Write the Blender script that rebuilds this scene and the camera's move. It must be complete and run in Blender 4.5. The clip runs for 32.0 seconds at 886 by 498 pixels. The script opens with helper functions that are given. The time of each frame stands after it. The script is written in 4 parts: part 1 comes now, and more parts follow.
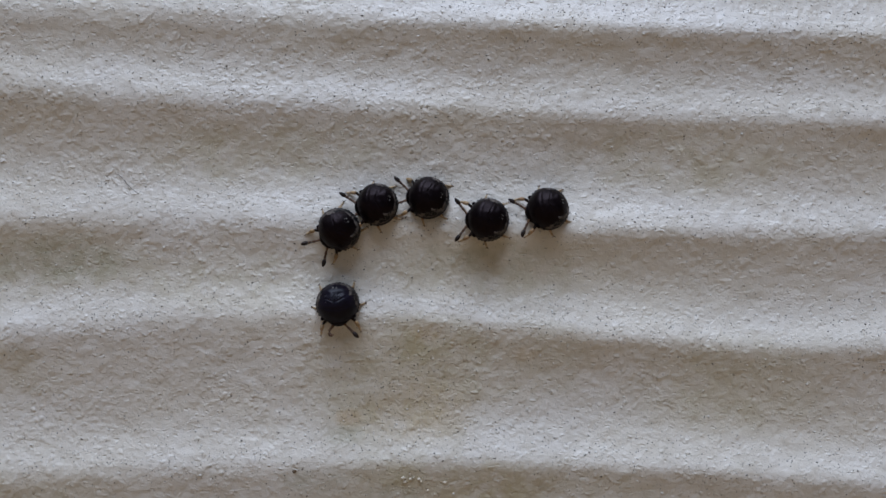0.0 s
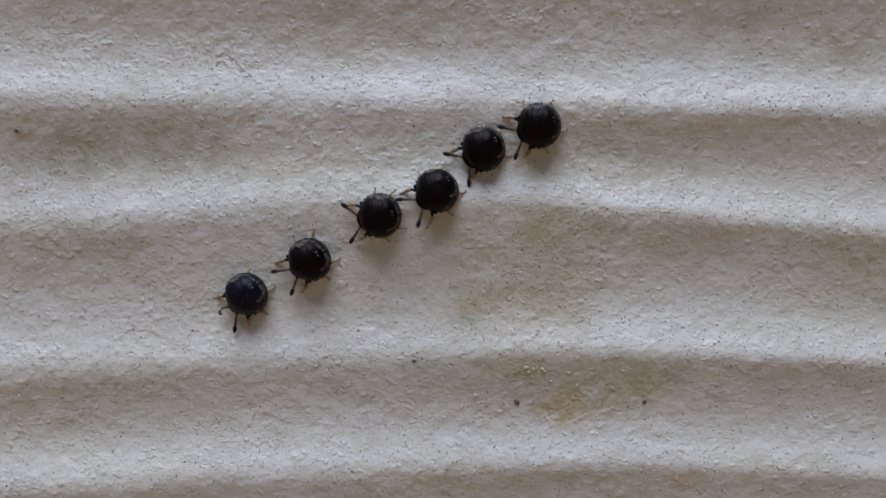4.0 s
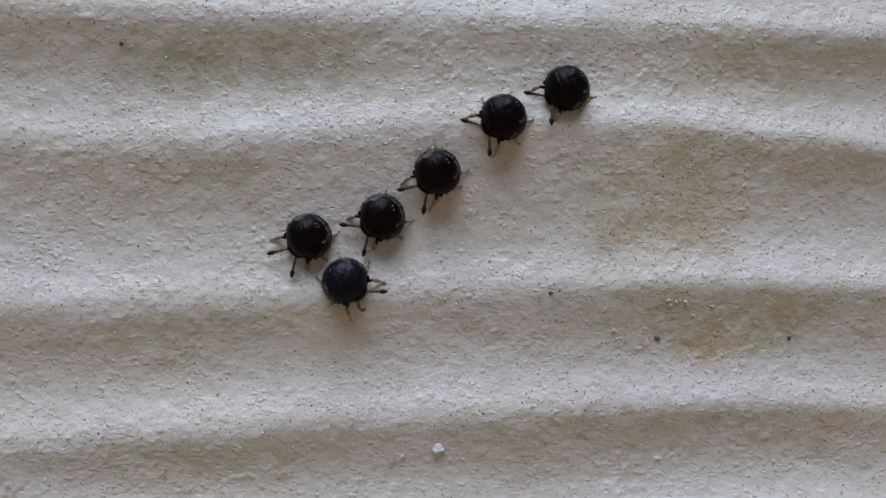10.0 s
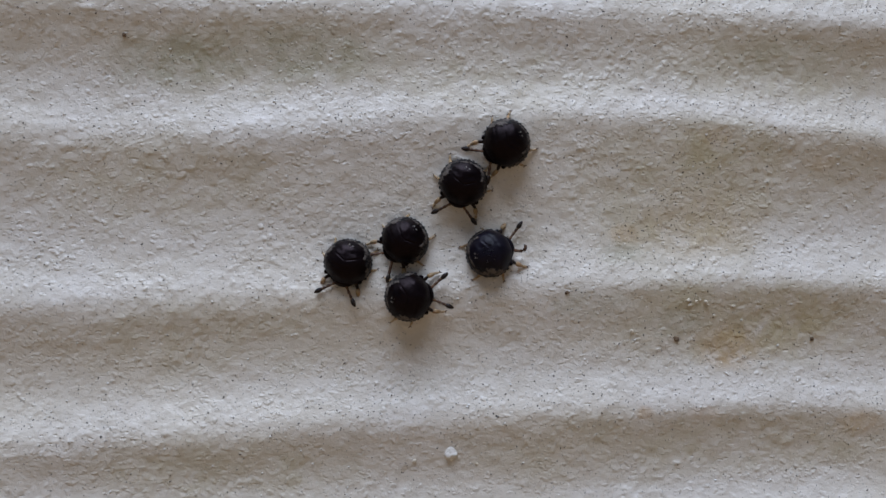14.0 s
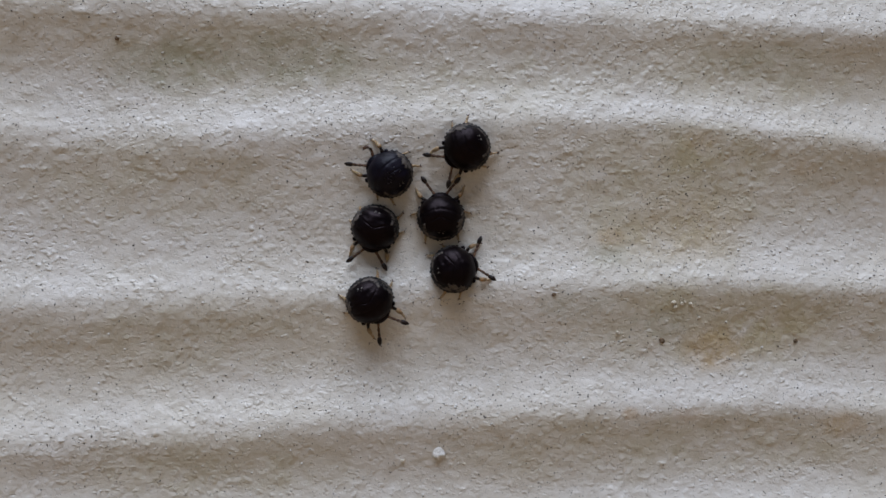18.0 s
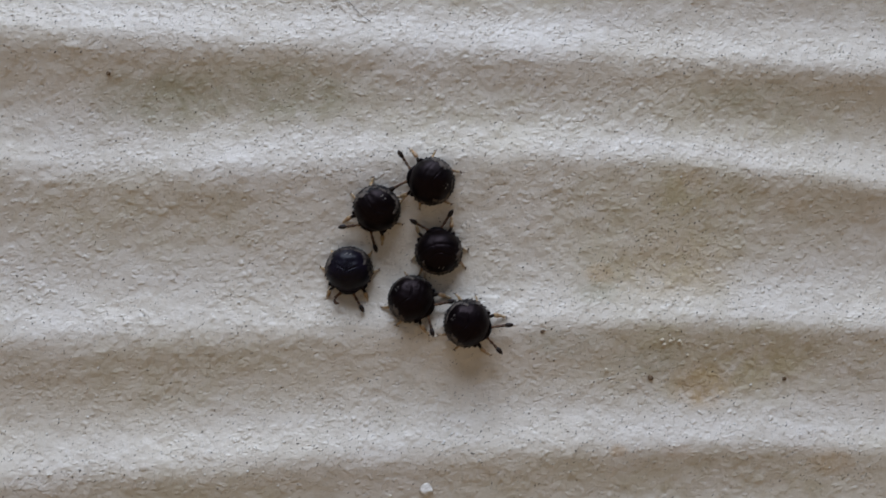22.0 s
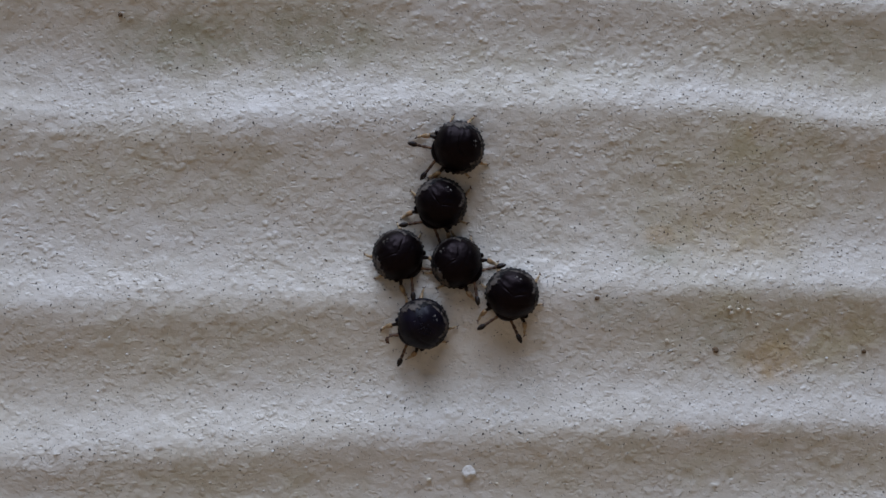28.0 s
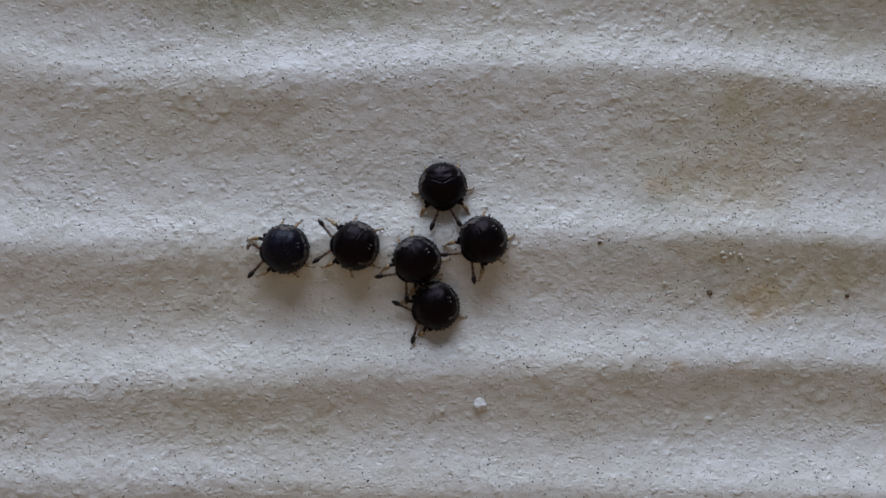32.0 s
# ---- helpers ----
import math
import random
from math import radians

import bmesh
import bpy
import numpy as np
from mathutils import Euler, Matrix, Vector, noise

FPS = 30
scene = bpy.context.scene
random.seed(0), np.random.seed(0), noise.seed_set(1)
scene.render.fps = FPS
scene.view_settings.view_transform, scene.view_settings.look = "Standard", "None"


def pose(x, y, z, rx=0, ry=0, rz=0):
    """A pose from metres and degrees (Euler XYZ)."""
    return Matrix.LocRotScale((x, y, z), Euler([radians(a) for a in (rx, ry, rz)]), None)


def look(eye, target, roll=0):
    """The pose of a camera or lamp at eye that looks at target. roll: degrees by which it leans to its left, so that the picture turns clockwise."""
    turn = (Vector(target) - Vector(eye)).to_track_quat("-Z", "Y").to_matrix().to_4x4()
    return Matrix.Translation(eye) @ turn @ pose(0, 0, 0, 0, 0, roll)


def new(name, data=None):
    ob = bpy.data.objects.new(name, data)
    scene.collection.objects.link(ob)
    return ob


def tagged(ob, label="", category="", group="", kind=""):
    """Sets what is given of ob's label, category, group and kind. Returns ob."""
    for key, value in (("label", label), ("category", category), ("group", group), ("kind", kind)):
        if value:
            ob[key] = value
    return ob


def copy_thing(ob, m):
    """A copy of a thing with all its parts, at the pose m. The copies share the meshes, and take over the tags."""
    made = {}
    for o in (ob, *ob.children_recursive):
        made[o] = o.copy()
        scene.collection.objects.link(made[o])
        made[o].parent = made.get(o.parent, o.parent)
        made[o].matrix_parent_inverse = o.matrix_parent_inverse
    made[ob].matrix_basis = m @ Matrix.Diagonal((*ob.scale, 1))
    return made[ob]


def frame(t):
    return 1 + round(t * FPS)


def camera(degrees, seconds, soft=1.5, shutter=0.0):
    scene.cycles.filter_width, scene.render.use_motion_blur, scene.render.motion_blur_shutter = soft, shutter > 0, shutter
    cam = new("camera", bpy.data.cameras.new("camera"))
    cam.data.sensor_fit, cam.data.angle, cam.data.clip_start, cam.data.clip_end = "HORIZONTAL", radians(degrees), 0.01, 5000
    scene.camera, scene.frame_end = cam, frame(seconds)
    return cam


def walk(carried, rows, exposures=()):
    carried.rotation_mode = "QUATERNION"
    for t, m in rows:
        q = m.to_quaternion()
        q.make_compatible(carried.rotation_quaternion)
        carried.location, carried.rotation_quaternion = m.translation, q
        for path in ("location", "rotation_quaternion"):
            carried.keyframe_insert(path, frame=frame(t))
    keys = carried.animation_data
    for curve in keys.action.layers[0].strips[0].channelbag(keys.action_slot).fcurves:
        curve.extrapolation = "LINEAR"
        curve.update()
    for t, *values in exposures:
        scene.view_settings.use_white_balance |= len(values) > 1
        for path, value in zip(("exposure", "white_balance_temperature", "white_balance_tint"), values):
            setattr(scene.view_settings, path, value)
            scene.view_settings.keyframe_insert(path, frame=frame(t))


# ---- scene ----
cam = camera(60, 32.0, 1.5, 0.25)
PATH = [
    (0.0, look((0.02346, -0.07644, 1.21712), (0.02140, 0.02351, 1.21481), -0.37)),
    (0.2, look((0.02354, -0.07665, 1.21688), (0.02136, 0.02330, 1.21451), -0.45)),
    (0.5, look((0.02390, -0.07619, 1.21813), (0.02199, 0.02376, 1.21555), -0.57)),
    (0.7, look((0.02329, -0.07582, 1.21432), (0.02129, 0.02412, 1.21172), -0.47)),
    (1.0, look((0.02143, -0.07514, 1.21373), (0.01974, 0.02480, 1.21083), -0.62)),
    (1.2, look((0.01915, -0.07472, 1.21444), (0.01688, 0.02520, 1.21111), -0.64)),
    (1.5, look((0.01476, -0.07537, 1.21105), (0.01229, 0.02450, 1.20667), -0.37)),
    (1.7, look((0.01255, -0.07620, 1.20857), (0.01004, 0.02369, 1.20455), -0.16)),
    (2.0, look((0.01499, -0.07637, 1.20944), (0.01268, 0.02353, 1.20559), -0.23)),
    (2.2, look((0.01357, -0.07645, 1.21067), (0.01111, 0.02346, 1.20711), -0.23)),
    (2.5, look((0.01318, -0.07624, 1.21070), (0.01064, 0.02368, 1.20752), -0.19)),
    (2.7, look((0.01357, -0.07557, 1.21014), (0.01124, 0.02434, 1.20663), -0.19)),
    (3.0, look((0.01362, -0.07510, 1.20725), (0.01129, 0.02479, 1.20326), -0.02)),
    (3.2, look((0.01595, -0.07454, 1.20880), (0.01340, 0.02534, 1.20462), -0.18)),
    (3.5, look((0.01235, -0.07457, 1.20960), (0.00969, 0.02529, 1.20501), -0.54)),
    (3.7, look((0.01174, -0.07439, 1.21000), (0.00902, 0.02548, 1.20569), -0.49)),
    (4.0, look((0.01201, -0.07444, 1.20743), (0.00929, 0.02543, 1.20314), -0.45)),
    (4.2, look((0.01014, -0.07445, 1.20614), (0.00746, 0.02542, 1.20200), -0.45)),
    (4.5, look((0.00909, -0.07451, 1.20684), (0.00628, 0.02537, 1.20271), -0.36)),
    (6.5, look((0.00438, -0.07577, 1.20192), (0.00734, 0.02419, 1.20211), 0.04)),
    (6.7, look((0.00447, -0.07528, 1.19955), (0.00729, 0.02468, 1.19974), 0.05)),
    (7.0, look((0.00219, -0.07465, 1.19859), (0.00474, 0.02532, 1.19874), 0.03)),
    (7.2, look((0.00314, -0.07390, 1.20126), (0.00553, 0.02607, 1.20130), -0.10)),
    (7.5, look((0.00147, -0.07313, 1.19929), (0.00374, 0.02684, 1.19908), -0.11)),
    (7.7, look((-0.00019, -0.07269, 1.20065), (0.00242, 0.02728, 1.20057), -0.09)),
    (8.0, look((-0.00331, -0.07256, 1.19851), (-0.00064, 0.02740, 1.19860), 0.04)),
    (8.2, look((-0.00247, -0.07250, 1.19928), (0.00029, 0.02746, 1.19950), 0.01)),
    (8.5, look((-0.00058, -0.07258, 1.19874), (0.00217, 0.02738, 1.19897), -0.08)),
    (8.7, look((-0.00175, -0.07267, 1.19811), (0.00111, 0.02729, 1.19840), -0.14)),
    (9.0, look((-0.00236, -0.07244, 1.19973), (0.00063, 0.02751, 1.20013), -0.14)),
    (9.2, look((-0.00194, -0.07212, 1.20005), (0.00108, 0.02783, 1.20056), -0.19)),
    (9.5, look((-0.00353, -0.07150, 1.19704), (-0.00063, 0.02846, 1.19763), -0.19)),
    (9.7, look((-0.00365, -0.07108, 1.19800), (-0.00066, 0.02887, 1.19851), -0.21)),
    (10.0, look((-0.00436, -0.07024, 1.19725), (-0.00157, 0.02972, 1.19776), -0.09)),
    (10.2, look((-0.00504, -0.06969, 1.19779), (-0.00204, 0.03027, 1.19822), -0.12)),
    (10.5, look((-0.00647, -0.06882, 1.19663), (-0.00353, 0.03114, 1.19699), 0.06)),
    (10.7, look((-0.00508, -0.06867, 1.19914), (-0.00212, 0.03129, 1.19943), 0.08)),
    (11.0, look((-0.00361, -0.06843, 1.19935), (-0.00064, 0.03153, 1.19949), 0.03)),
    (11.2, look((-0.00362, -0.06816, 1.19894), (-0.00071, 0.03180, 1.19911), 0.08)),
    (11.5, look((-0.00167, -0.06762, 1.19533), (0.00117, 0.03234, 1.19550), -0.01)),
    (11.7, look((-0.00110, -0.06738, 1.19835), (0.00195, 0.03257, 1.19866), -0.11)),
    (12.0, look((-0.00349, -0.06712, 1.19667), (-0.00037, 0.03283, 1.19689), -0.08)),
    (12.2, look((-0.00435, -0.06716, 1.19858), (-0.00132, 0.03279, 1.19899), -0.12)),
    (12.5, look((-0.00449, -0.06775, 1.19884), (-0.00143, 0.03220, 1.19940), -0.09)),
    (12.7, look((-0.00395, -0.06793, 1.19848), (-0.00081, 0.03202, 1.19921), -0.08)),
    (13.0, look((-0.00356, -0.06822, 1.19975), (-0.00036, 0.03173, 1.20052), -0.09)),
    (13.2, look((-0.00360, -0.06820, 1.19916), (-0.00060, 0.03175, 1.19960), -0.09)),
    (13.5, look((-0.00466, -0.06841, 1.19779), (-0.00205, 0.03156, 1.19773), -0.09)),
    (15.5, look((-0.00587, -0.06657, 1.19715), (-0.00273, 0.03338, 1.19760), 0.06)),
    (15.7, look((-0.00529, -0.06656, 1.19746), (-0.00216, 0.03339, 1.19784), 0.04)),
    (16.0, look((-0.00276, -0.06695, 1.19777), (0.00042, 0.03300, 1.19802), -0.07)),
    (16.2, look((-0.00346, -0.06710, 1.19842), (-0.00025, 0.03285, 1.19895), -0.09)),
    (16.5, look((-0.00273, -0.06786, 1.19876), (0.00073, 0.03208, 1.19961), -0.14)),
    (16.7, look((-0.00454, -0.06843, 1.19920), (-0.00111, 0.03151, 1.19996), -0.12)),
    (17.0, look((-0.00576, -0.06931, 1.19943), (-0.00269, 0.03064, 1.20006), 0.03)),
    (17.2, look((-0.00510, -0.06946, 1.19901), (-0.00191, 0.03048, 1.19972), 0.04)),
    (17.5, look((-0.00394, -0.06950, 1.19803), (-0.00086, 0.03045, 1.19883), 0.07)),
    (17.7, look((-0.00484, -0.06934, 1.19689), (-0.00158, 0.03060, 1.19760), 0.08)),
    (18.0, look((-0.00470, -0.06895, 1.19715), (-0.00152, 0.03100, 1.19784), 0.10)),
    (18.2, look((-0.00528, -0.06846, 1.19519), (-0.00215, 0.03149, 1.19588), 0.13)),
    (18.5, look((-0.00601, -0.06785, 1.19334), (-0.00293, 0.03210, 1.19404), 0.31)),
    (18.7, look((-0.00550, -0.06746, 1.19495), (-0.00230, 0.03248, 1.19572), 0.27)),
    (19.0, look((-0.00561, -0.06743, 1.19671), (-0.00226, 0.03251, 1.19742), 0.15)),
    (19.2, look((-0.00738, -0.06766, 1.19791), (-0.00410, 0.03228, 1.19879), 0.25)),
    (19.5, look((-0.00524, -0.06840, 1.20191), (-0.00194, 0.03154, 1.20297), 0.45)),
    (19.7, look((-0.00565, -0.06891, 1.20234), (-0.00233, 0.03103, 1.20329), 0.47)),
    (20.0, look((-0.00638, -0.06935, 1.20607), (-0.00308, 0.03059, 1.20685), 0.50)),
    (20.2, look((-0.00653, -0.06950, 1.20281), (-0.00327, 0.03044, 1.20367), 0.60)),
    (20.5, look((-0.00689, -0.06949, 1.20063), (-0.00373, 0.03046, 1.20163), 0.50)),
    (20.7, look((-0.00538, -0.06934, 1.20342), (-0.00225, 0.03061, 1.20452), 0.55)),
    (21.0, look((-0.00313, -0.06954, 1.20087), (0.00000, 0.03041, 1.20191), 0.49)),
    (21.2, look((-0.00128, -0.06970, 1.20276), (0.00180, 0.03025, 1.20373), 0.55)),
    (21.5, look((-0.00142, -0.06986, 1.20229), (0.00148, 0.03009, 1.20318), 0.48)),
    (21.7, look((-0.00201, -0.06959, 1.20260), (0.00094, 0.03036, 1.20359), 0.49)),
    (22.0, look((-0.00354, -0.06911, 1.20013), (-0.00069, 0.03084, 1.20113), 0.48)),
    (22.2, look((-0.00548, -0.06871, 1.19866), (-0.00243, 0.03124, 1.19959), 0.46)),
    (22.5, look((-0.00424, -0.06836, 1.20103), (-0.00107, 0.03159, 1.20181), 0.58)),
    (22.7, look((-0.00406, -0.06822, 1.19950), (-0.00093, 0.03172, 1.20041), 0.53)),
    (23.0, look((-0.00331, -0.06845, 1.20004), (-0.00022, 0.03150, 1.20100), 0.48)),
    (23.2, look((-0.00261, -0.06823, 1.20021), (0.00060, 0.03172, 1.20117), 0.57)),
    (23.5, look((-0.00357, -0.06778, 1.19885), (-0.00032, 0.03216, 1.19977), 0.50)),
    (23.7, look((-0.00507, -0.06721, 1.20103), (-0.00191, 0.03273, 1.20201), 0.44)),
    (24.0, look((-0.00494, -0.06646, 1.20019), (-0.00188, 0.03349, 1.20109), 0.57)),
    (24.2, look((-0.00307, -0.06621, 1.20289), (0.00010, 0.03374, 1.20400), 0.68)),
    (24.5, look((-0.00475, -0.06589, 1.20024), (-0.00153, 0.03405, 1.20161), 0.66)),
    (24.7, look((-0.00666, -0.06518, 1.20162), (-0.00350, 0.03477, 1.20271), 0.68)),
    (25.0, look((-0.00206, -0.06437, 1.19737), (0.00118, 0.03558, 1.19788), 0.61)),
    (25.2, look((-0.00152, -0.06386, 1.19601), (0.00178, 0.03608, 1.19676), 0.56)),
    (25.5, look((-0.00093, -0.06335, 1.19617), (0.00237, 0.03659, 1.19726), 0.38)),
    (25.7, look((-0.00267, -0.06302, 1.19610), (0.00076, 0.03691, 1.19696), 0.45)),
    (26.0, look((-0.00130, -0.06305, 1.19450), (0.00216, 0.03689, 1.19516), 0.45)),
    (26.2, look((-0.00203, -0.06309, 1.19454), (0.00122, 0.03685, 1.19516), 0.39)),
    (26.5, look((-0.00385, -0.06343, 1.19658), (-0.00082, 0.03652, 1.19724), 0.39)),
    (28.5, look((-0.00616, -0.06270, 1.19725), (-0.00471, 0.03728, 1.19821), 0.50)),
    (28.7, look((-0.00480, -0.06303, 1.19779), (-0.00332, 0.03695, 1.19887), 0.49)),
    (29.0, look((-0.00924, -0.06329, 1.19350), (-0.00771, 0.03669, 1.19461), 0.62)),
    (29.2, look((-0.00992, -0.06310, 1.19512), (-0.00840, 0.03688, 1.19660), 0.66)),
    (29.5, look((-0.00854, -0.06332, 1.19236), (-0.00715, 0.03665, 1.19437), 0.79)),
    (29.7, look((-0.00816, -0.06370, 1.19366), (-0.00665, 0.03627, 1.19576), 0.70)),
    (30.0, look((-0.00906, -0.06420, 1.19709), (-0.00763, 0.03576, 1.19951), 0.71)),
    (30.2, look((-0.00904, -0.06397, 1.19637), (-0.00748, 0.03599, 1.19877), 0.80)),
    (30.5, look((-0.00550, -0.06422, 1.19464), (-0.00362, 0.03573, 1.19720), 0.79)),
    (30.7, look((-0.00724, -0.06434, 1.19469), (-0.00535, 0.03562, 1.19703), 0.83)),
    (31.0, look((-0.00902, -0.06535, 1.19689), (-0.00711, 0.03461, 1.19905), 0.91)),
    (31.2, look((-0.00847, -0.06613, 1.19484), (-0.00662, 0.03383, 1.19722), 0.99)),
    (31.5, look((-0.00795, -0.06766, 1.19452), (-0.00613, 0.03229, 1.19711), 0.90)),
    (31.7, look((-0.00785, -0.06791, 1.19177), (-0.00599, 0.03203, 1.19460), 0.95)),
    (32.0, look((-0.00751, -0.06752, 1.19089), (-0.00564, 0.03242, 1.19389), 0.94)),
]
walk(cam, PATH, [(0.0, -0.19, 6360, 14.5), (4.0, -0.17, 6420, 15.6), (9.0, -0.15, 6450, 15.6), (13.0, -0.12, 6420, 15.7), (16.0, -0.1, 6520, 14.4), (19.0, -0.13, 6640, 14.9), (21.0, -0.14, 6640, 14.4), (23.0, -0.03, 6650, 13.9), (25.0, -0.13, 6590, 15.2), (26.0, -0.15, 6520, 15.9), (28.5, -0.37, 6180, 15.8), (30.0, -0.45, 6050, 16.6), (31.0, -0.3, 6150, 15.2), (32.0, -0.28, 6190, 14.4)])

MM = 0.001
MID = 1.2  # height of the watched patch above the ground

# ---- light ----
world = bpy.data.worlds.new("world")
scene.world = world
world.use_nodes = True
wt = world.node_tree
sky = wt.nodes.new("ShaderNodeTexSky")
sky.sky_type = "NISHITA"
sky.sun_disc = False
sky.sun_elevation = radians(71)
sky.sun_rotation = radians(190)
wt.links.new(sky.outputs[0], wt.nodes["Background"].inputs[0])
wt.nodes["Background"].inputs[1].default_value = 0.025
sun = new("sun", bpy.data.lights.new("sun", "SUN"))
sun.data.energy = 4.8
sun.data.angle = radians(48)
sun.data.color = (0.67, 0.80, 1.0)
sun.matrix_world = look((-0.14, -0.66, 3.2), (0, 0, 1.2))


# ---- materials ----
def shader(name, rough=0.6, spec=0.5):
    m = bpy.data.materials.new(name)
    m.use_nodes = True
    b = m.node_tree.nodes["Principled BSDF"]
    b.inputs["Roughness"].default_value = rough
    b.inputs["Specular IOR Level"].default_value = spec
    return m, m.node_tree, b


def node(nt, kind, **values):
    n = nt.nodes.new(kind)
    for key, value in values.items():
        n.inputs[key.replace("_", " ")].default_value = value
    return n


def noise_at(nt, coords, scale, detail=4.0, rough=0.55, stretch=None):
    n = node(nt, "ShaderNodeTexNoise", Scale=scale, Detail=detail, Roughness=rough)
    if stretch:
        mp = nt.nodes.new("ShaderNodeMapping")
        mp.inputs["Scale"].default_value = stretch
        nt.links.new(coords, mp.inputs[0])
        nt.links.new(mp.outputs[0], n.inputs["Vector"])
    else:
        nt.links.new(coords, n.inputs["Vector"])
    return n.outputs[0]


def ramp(nt, fac, low, high, a=(0, 0, 0, 1), b=(1, 1, 1, 1)):
    r = nt.nodes.new("ShaderNodeValToRGB")
    r.color_ramp.elements[0].position, r.color_ramp.elements[1].position = low, high
    r.color_ramp.elements[0].color, r.color_ramp.elements[1].color = a, b
    nt.links.new(fac, r.inputs[0])
    return r.outputs[0]


def mix(nt, fac, a, b, how="MIX"):
    n = nt.nodes.new("ShaderNodeMix")
    n.data_type, n.blend_type = "RGBA", how
    for sock, v in ((n.inputs[0], fac), (n.inputs[6], a), (n.inputs[7], b)):
        if isinstance(v, (int, float, tuple)):
            sock.default_value = v
        else:
            nt.links.new(v, sock)
    return n.outputs[2]


def times(nt, a, b):
    n = nt.nodes.new("ShaderNodeMath")
    n.operation = "MULTIPLY"
    for sock, v in zip(n.inputs, (a, b)):
        if isinstance(v, (int, float)):
            sock.default_value = v
        else:
            nt.links.new(v, sock)
    return n.outputs[0]


def relief(nt, b, height, strength, distance):
    n = node(nt, "ShaderNodeBump", Strength=strength, Distance=distance)
    nt.links.new(height, n.inputs["Height"])
    nt.links.new(n.outputs[0], b.inputs["Normal"])


def paint_material():
    """Old off-white paint: chalky, yellowed in clouds, with a few rusty stains."""
    m, nt, b = shader("old_paint", 0.44, 0.5)
    co = nt.nodes.new("ShaderNodeTexCoord").outputs["Object"]
    col = mix(nt, ramp(nt, noise_at(nt, co, 55, 5, 0.6, (0.6, 1, 1.4)), 0.38, 0.66),
              (0.70, 0.645, 0.563, 1), (0.648, 0.581, 0.470, 1))
    col = mix(nt, times(nt, ramp(nt, noise_at(nt, co, 420, 4, 0.6), 0.5, 0.75), 0.45), col, (0.51, 0.45, 0.35, 1))
    col = mix(nt, times(nt, ramp(nt, noise_at(nt, co, 1700, 3, 0.6), 0.52, 0.72), 0.25), col, (0.75, 0.71, 0.65, 1))
    speck = ramp(nt, noise_at(nt, co, 3600, 2, 0.5), 0.68, 0.74)
    col = mix(nt, times(nt, speck, 0.6), col, (0.16, 0.14, 0.12, 1))
    for x, z, rx, rz, amount, tone in [(*q, RUST) for q in RUST_STAINS] + [(*q, TAN) for q in TAN_PATCHES] + [(*q, OLIVE) for q in OLIVE_PATCHES]:
        mp = nt.nodes.new("ShaderNodeMapping")
        mp.vector_type = "TEXTURE"
        mp.inputs["Location"].default_value = (x * MM, 0, MID + z * MM)
        mp.inputs["Scale"].default_value = (rx * MM, 0.05, rz * MM)
        nt.links.new(co, mp.inputs[0])
        g = nt.nodes.new("ShaderNodeTexGradient")
        g.gradient_type = "SPHERICAL"
        nt.links.new(mp.outputs[0], g.inputs[0])
        cloud = ramp(nt, noise_at(nt, co, 420, 8, 0.74), 0.32, 0.60)
        col = mix(nt, times(nt, times(nt, ramp(nt, g.outputs["Fac"], 0.0, 0.55), cloud), amount), col, tone)
    nt.links.new(col, b.inputs["Base Color"])
    # brushed flakes lying down to the right, small grains in patches, a soft skin and a few pits
    def brushed(scale, long, turn, detail):
        mp = nt.nodes.new("ShaderNodeMapping")
        mp.vector_type = "TEXTURE"
        mp.inputs["Rotation"].default_value = (0, radians(turn), 0)
        mp.inputs["Scale"].default_value = (long, 1, 1)
        nt.links.new(co, mp.inputs[0])
        return noise_at(nt, mp.outputs[0], scale, detail, 0.6)

    def grains(scale, share, seed, inner=0.08, outer=0.52, long=1.0, turn=0):
        mp = nt.nodes.new("ShaderNodeMapping")
        mp.inputs["Location"].default_value = (seed, seed * 2, seed * 3)
        mp.inputs["Rotation"].default_value = (0, radians(turn), 0)
        mp.inputs["Scale"].default_value = (1 / long, 1, 1)
        bend = node(nt, "ShaderNodeTexNoise", Scale=scale * 0.9, Detail=3.0)
        nt.links.new(co, bend.inputs["Vector"])
        warp = mix(nt, 1.1 / scale, co, bend.outputs["Color"], "ADD")
        nt.links.new(warp, mp.inputs[0])
        v = node(nt, "ShaderNodeTexVoronoi", Scale=scale)
        nt.links.new(mp.outputs[0], v.inputs["Vector"])
        return times(nt, ramp(nt, v.outputs["Distance"], inner, outer, (1, 1, 1, 1), (0, 0, 0, 1)), ramp(nt, v.outputs["Color"], share, share + 0.1))
    patches = ramp(nt, noise_at(nt, co, 190, 3, 0.6), 0.38, 0.62, (0.10, 0.10, 0.10, 1))
    bumps = times(nt, mix(nt, 1.0, grains(1800, 0.56, 0.1), times(nt, grains(3300, 0.60, 0.3), 0.5), "ADD"), patches)
    # crisp chips of paint and short nicks
    chips = mix(nt, 1.0, grains(2000, 0.74, 0.7, 0.20, 0.44, 1.7, 18), times(nt, grains(3100, 0.72, 0.9, 0.20, 0.42, 1.5, 30), 0.7), "ADD")
    nicks = grains(2500, 0.76, 1.3, 0.16, 0.36, 2.0, 24)
    skin = ramp(nt, noise_at(nt, co, 1100, 5, 0.55), 0.25, 0.75)
    pits = ramp(nt, noise_at(nt, co, 2600, 2, 0.5), 0.30, 0.38)
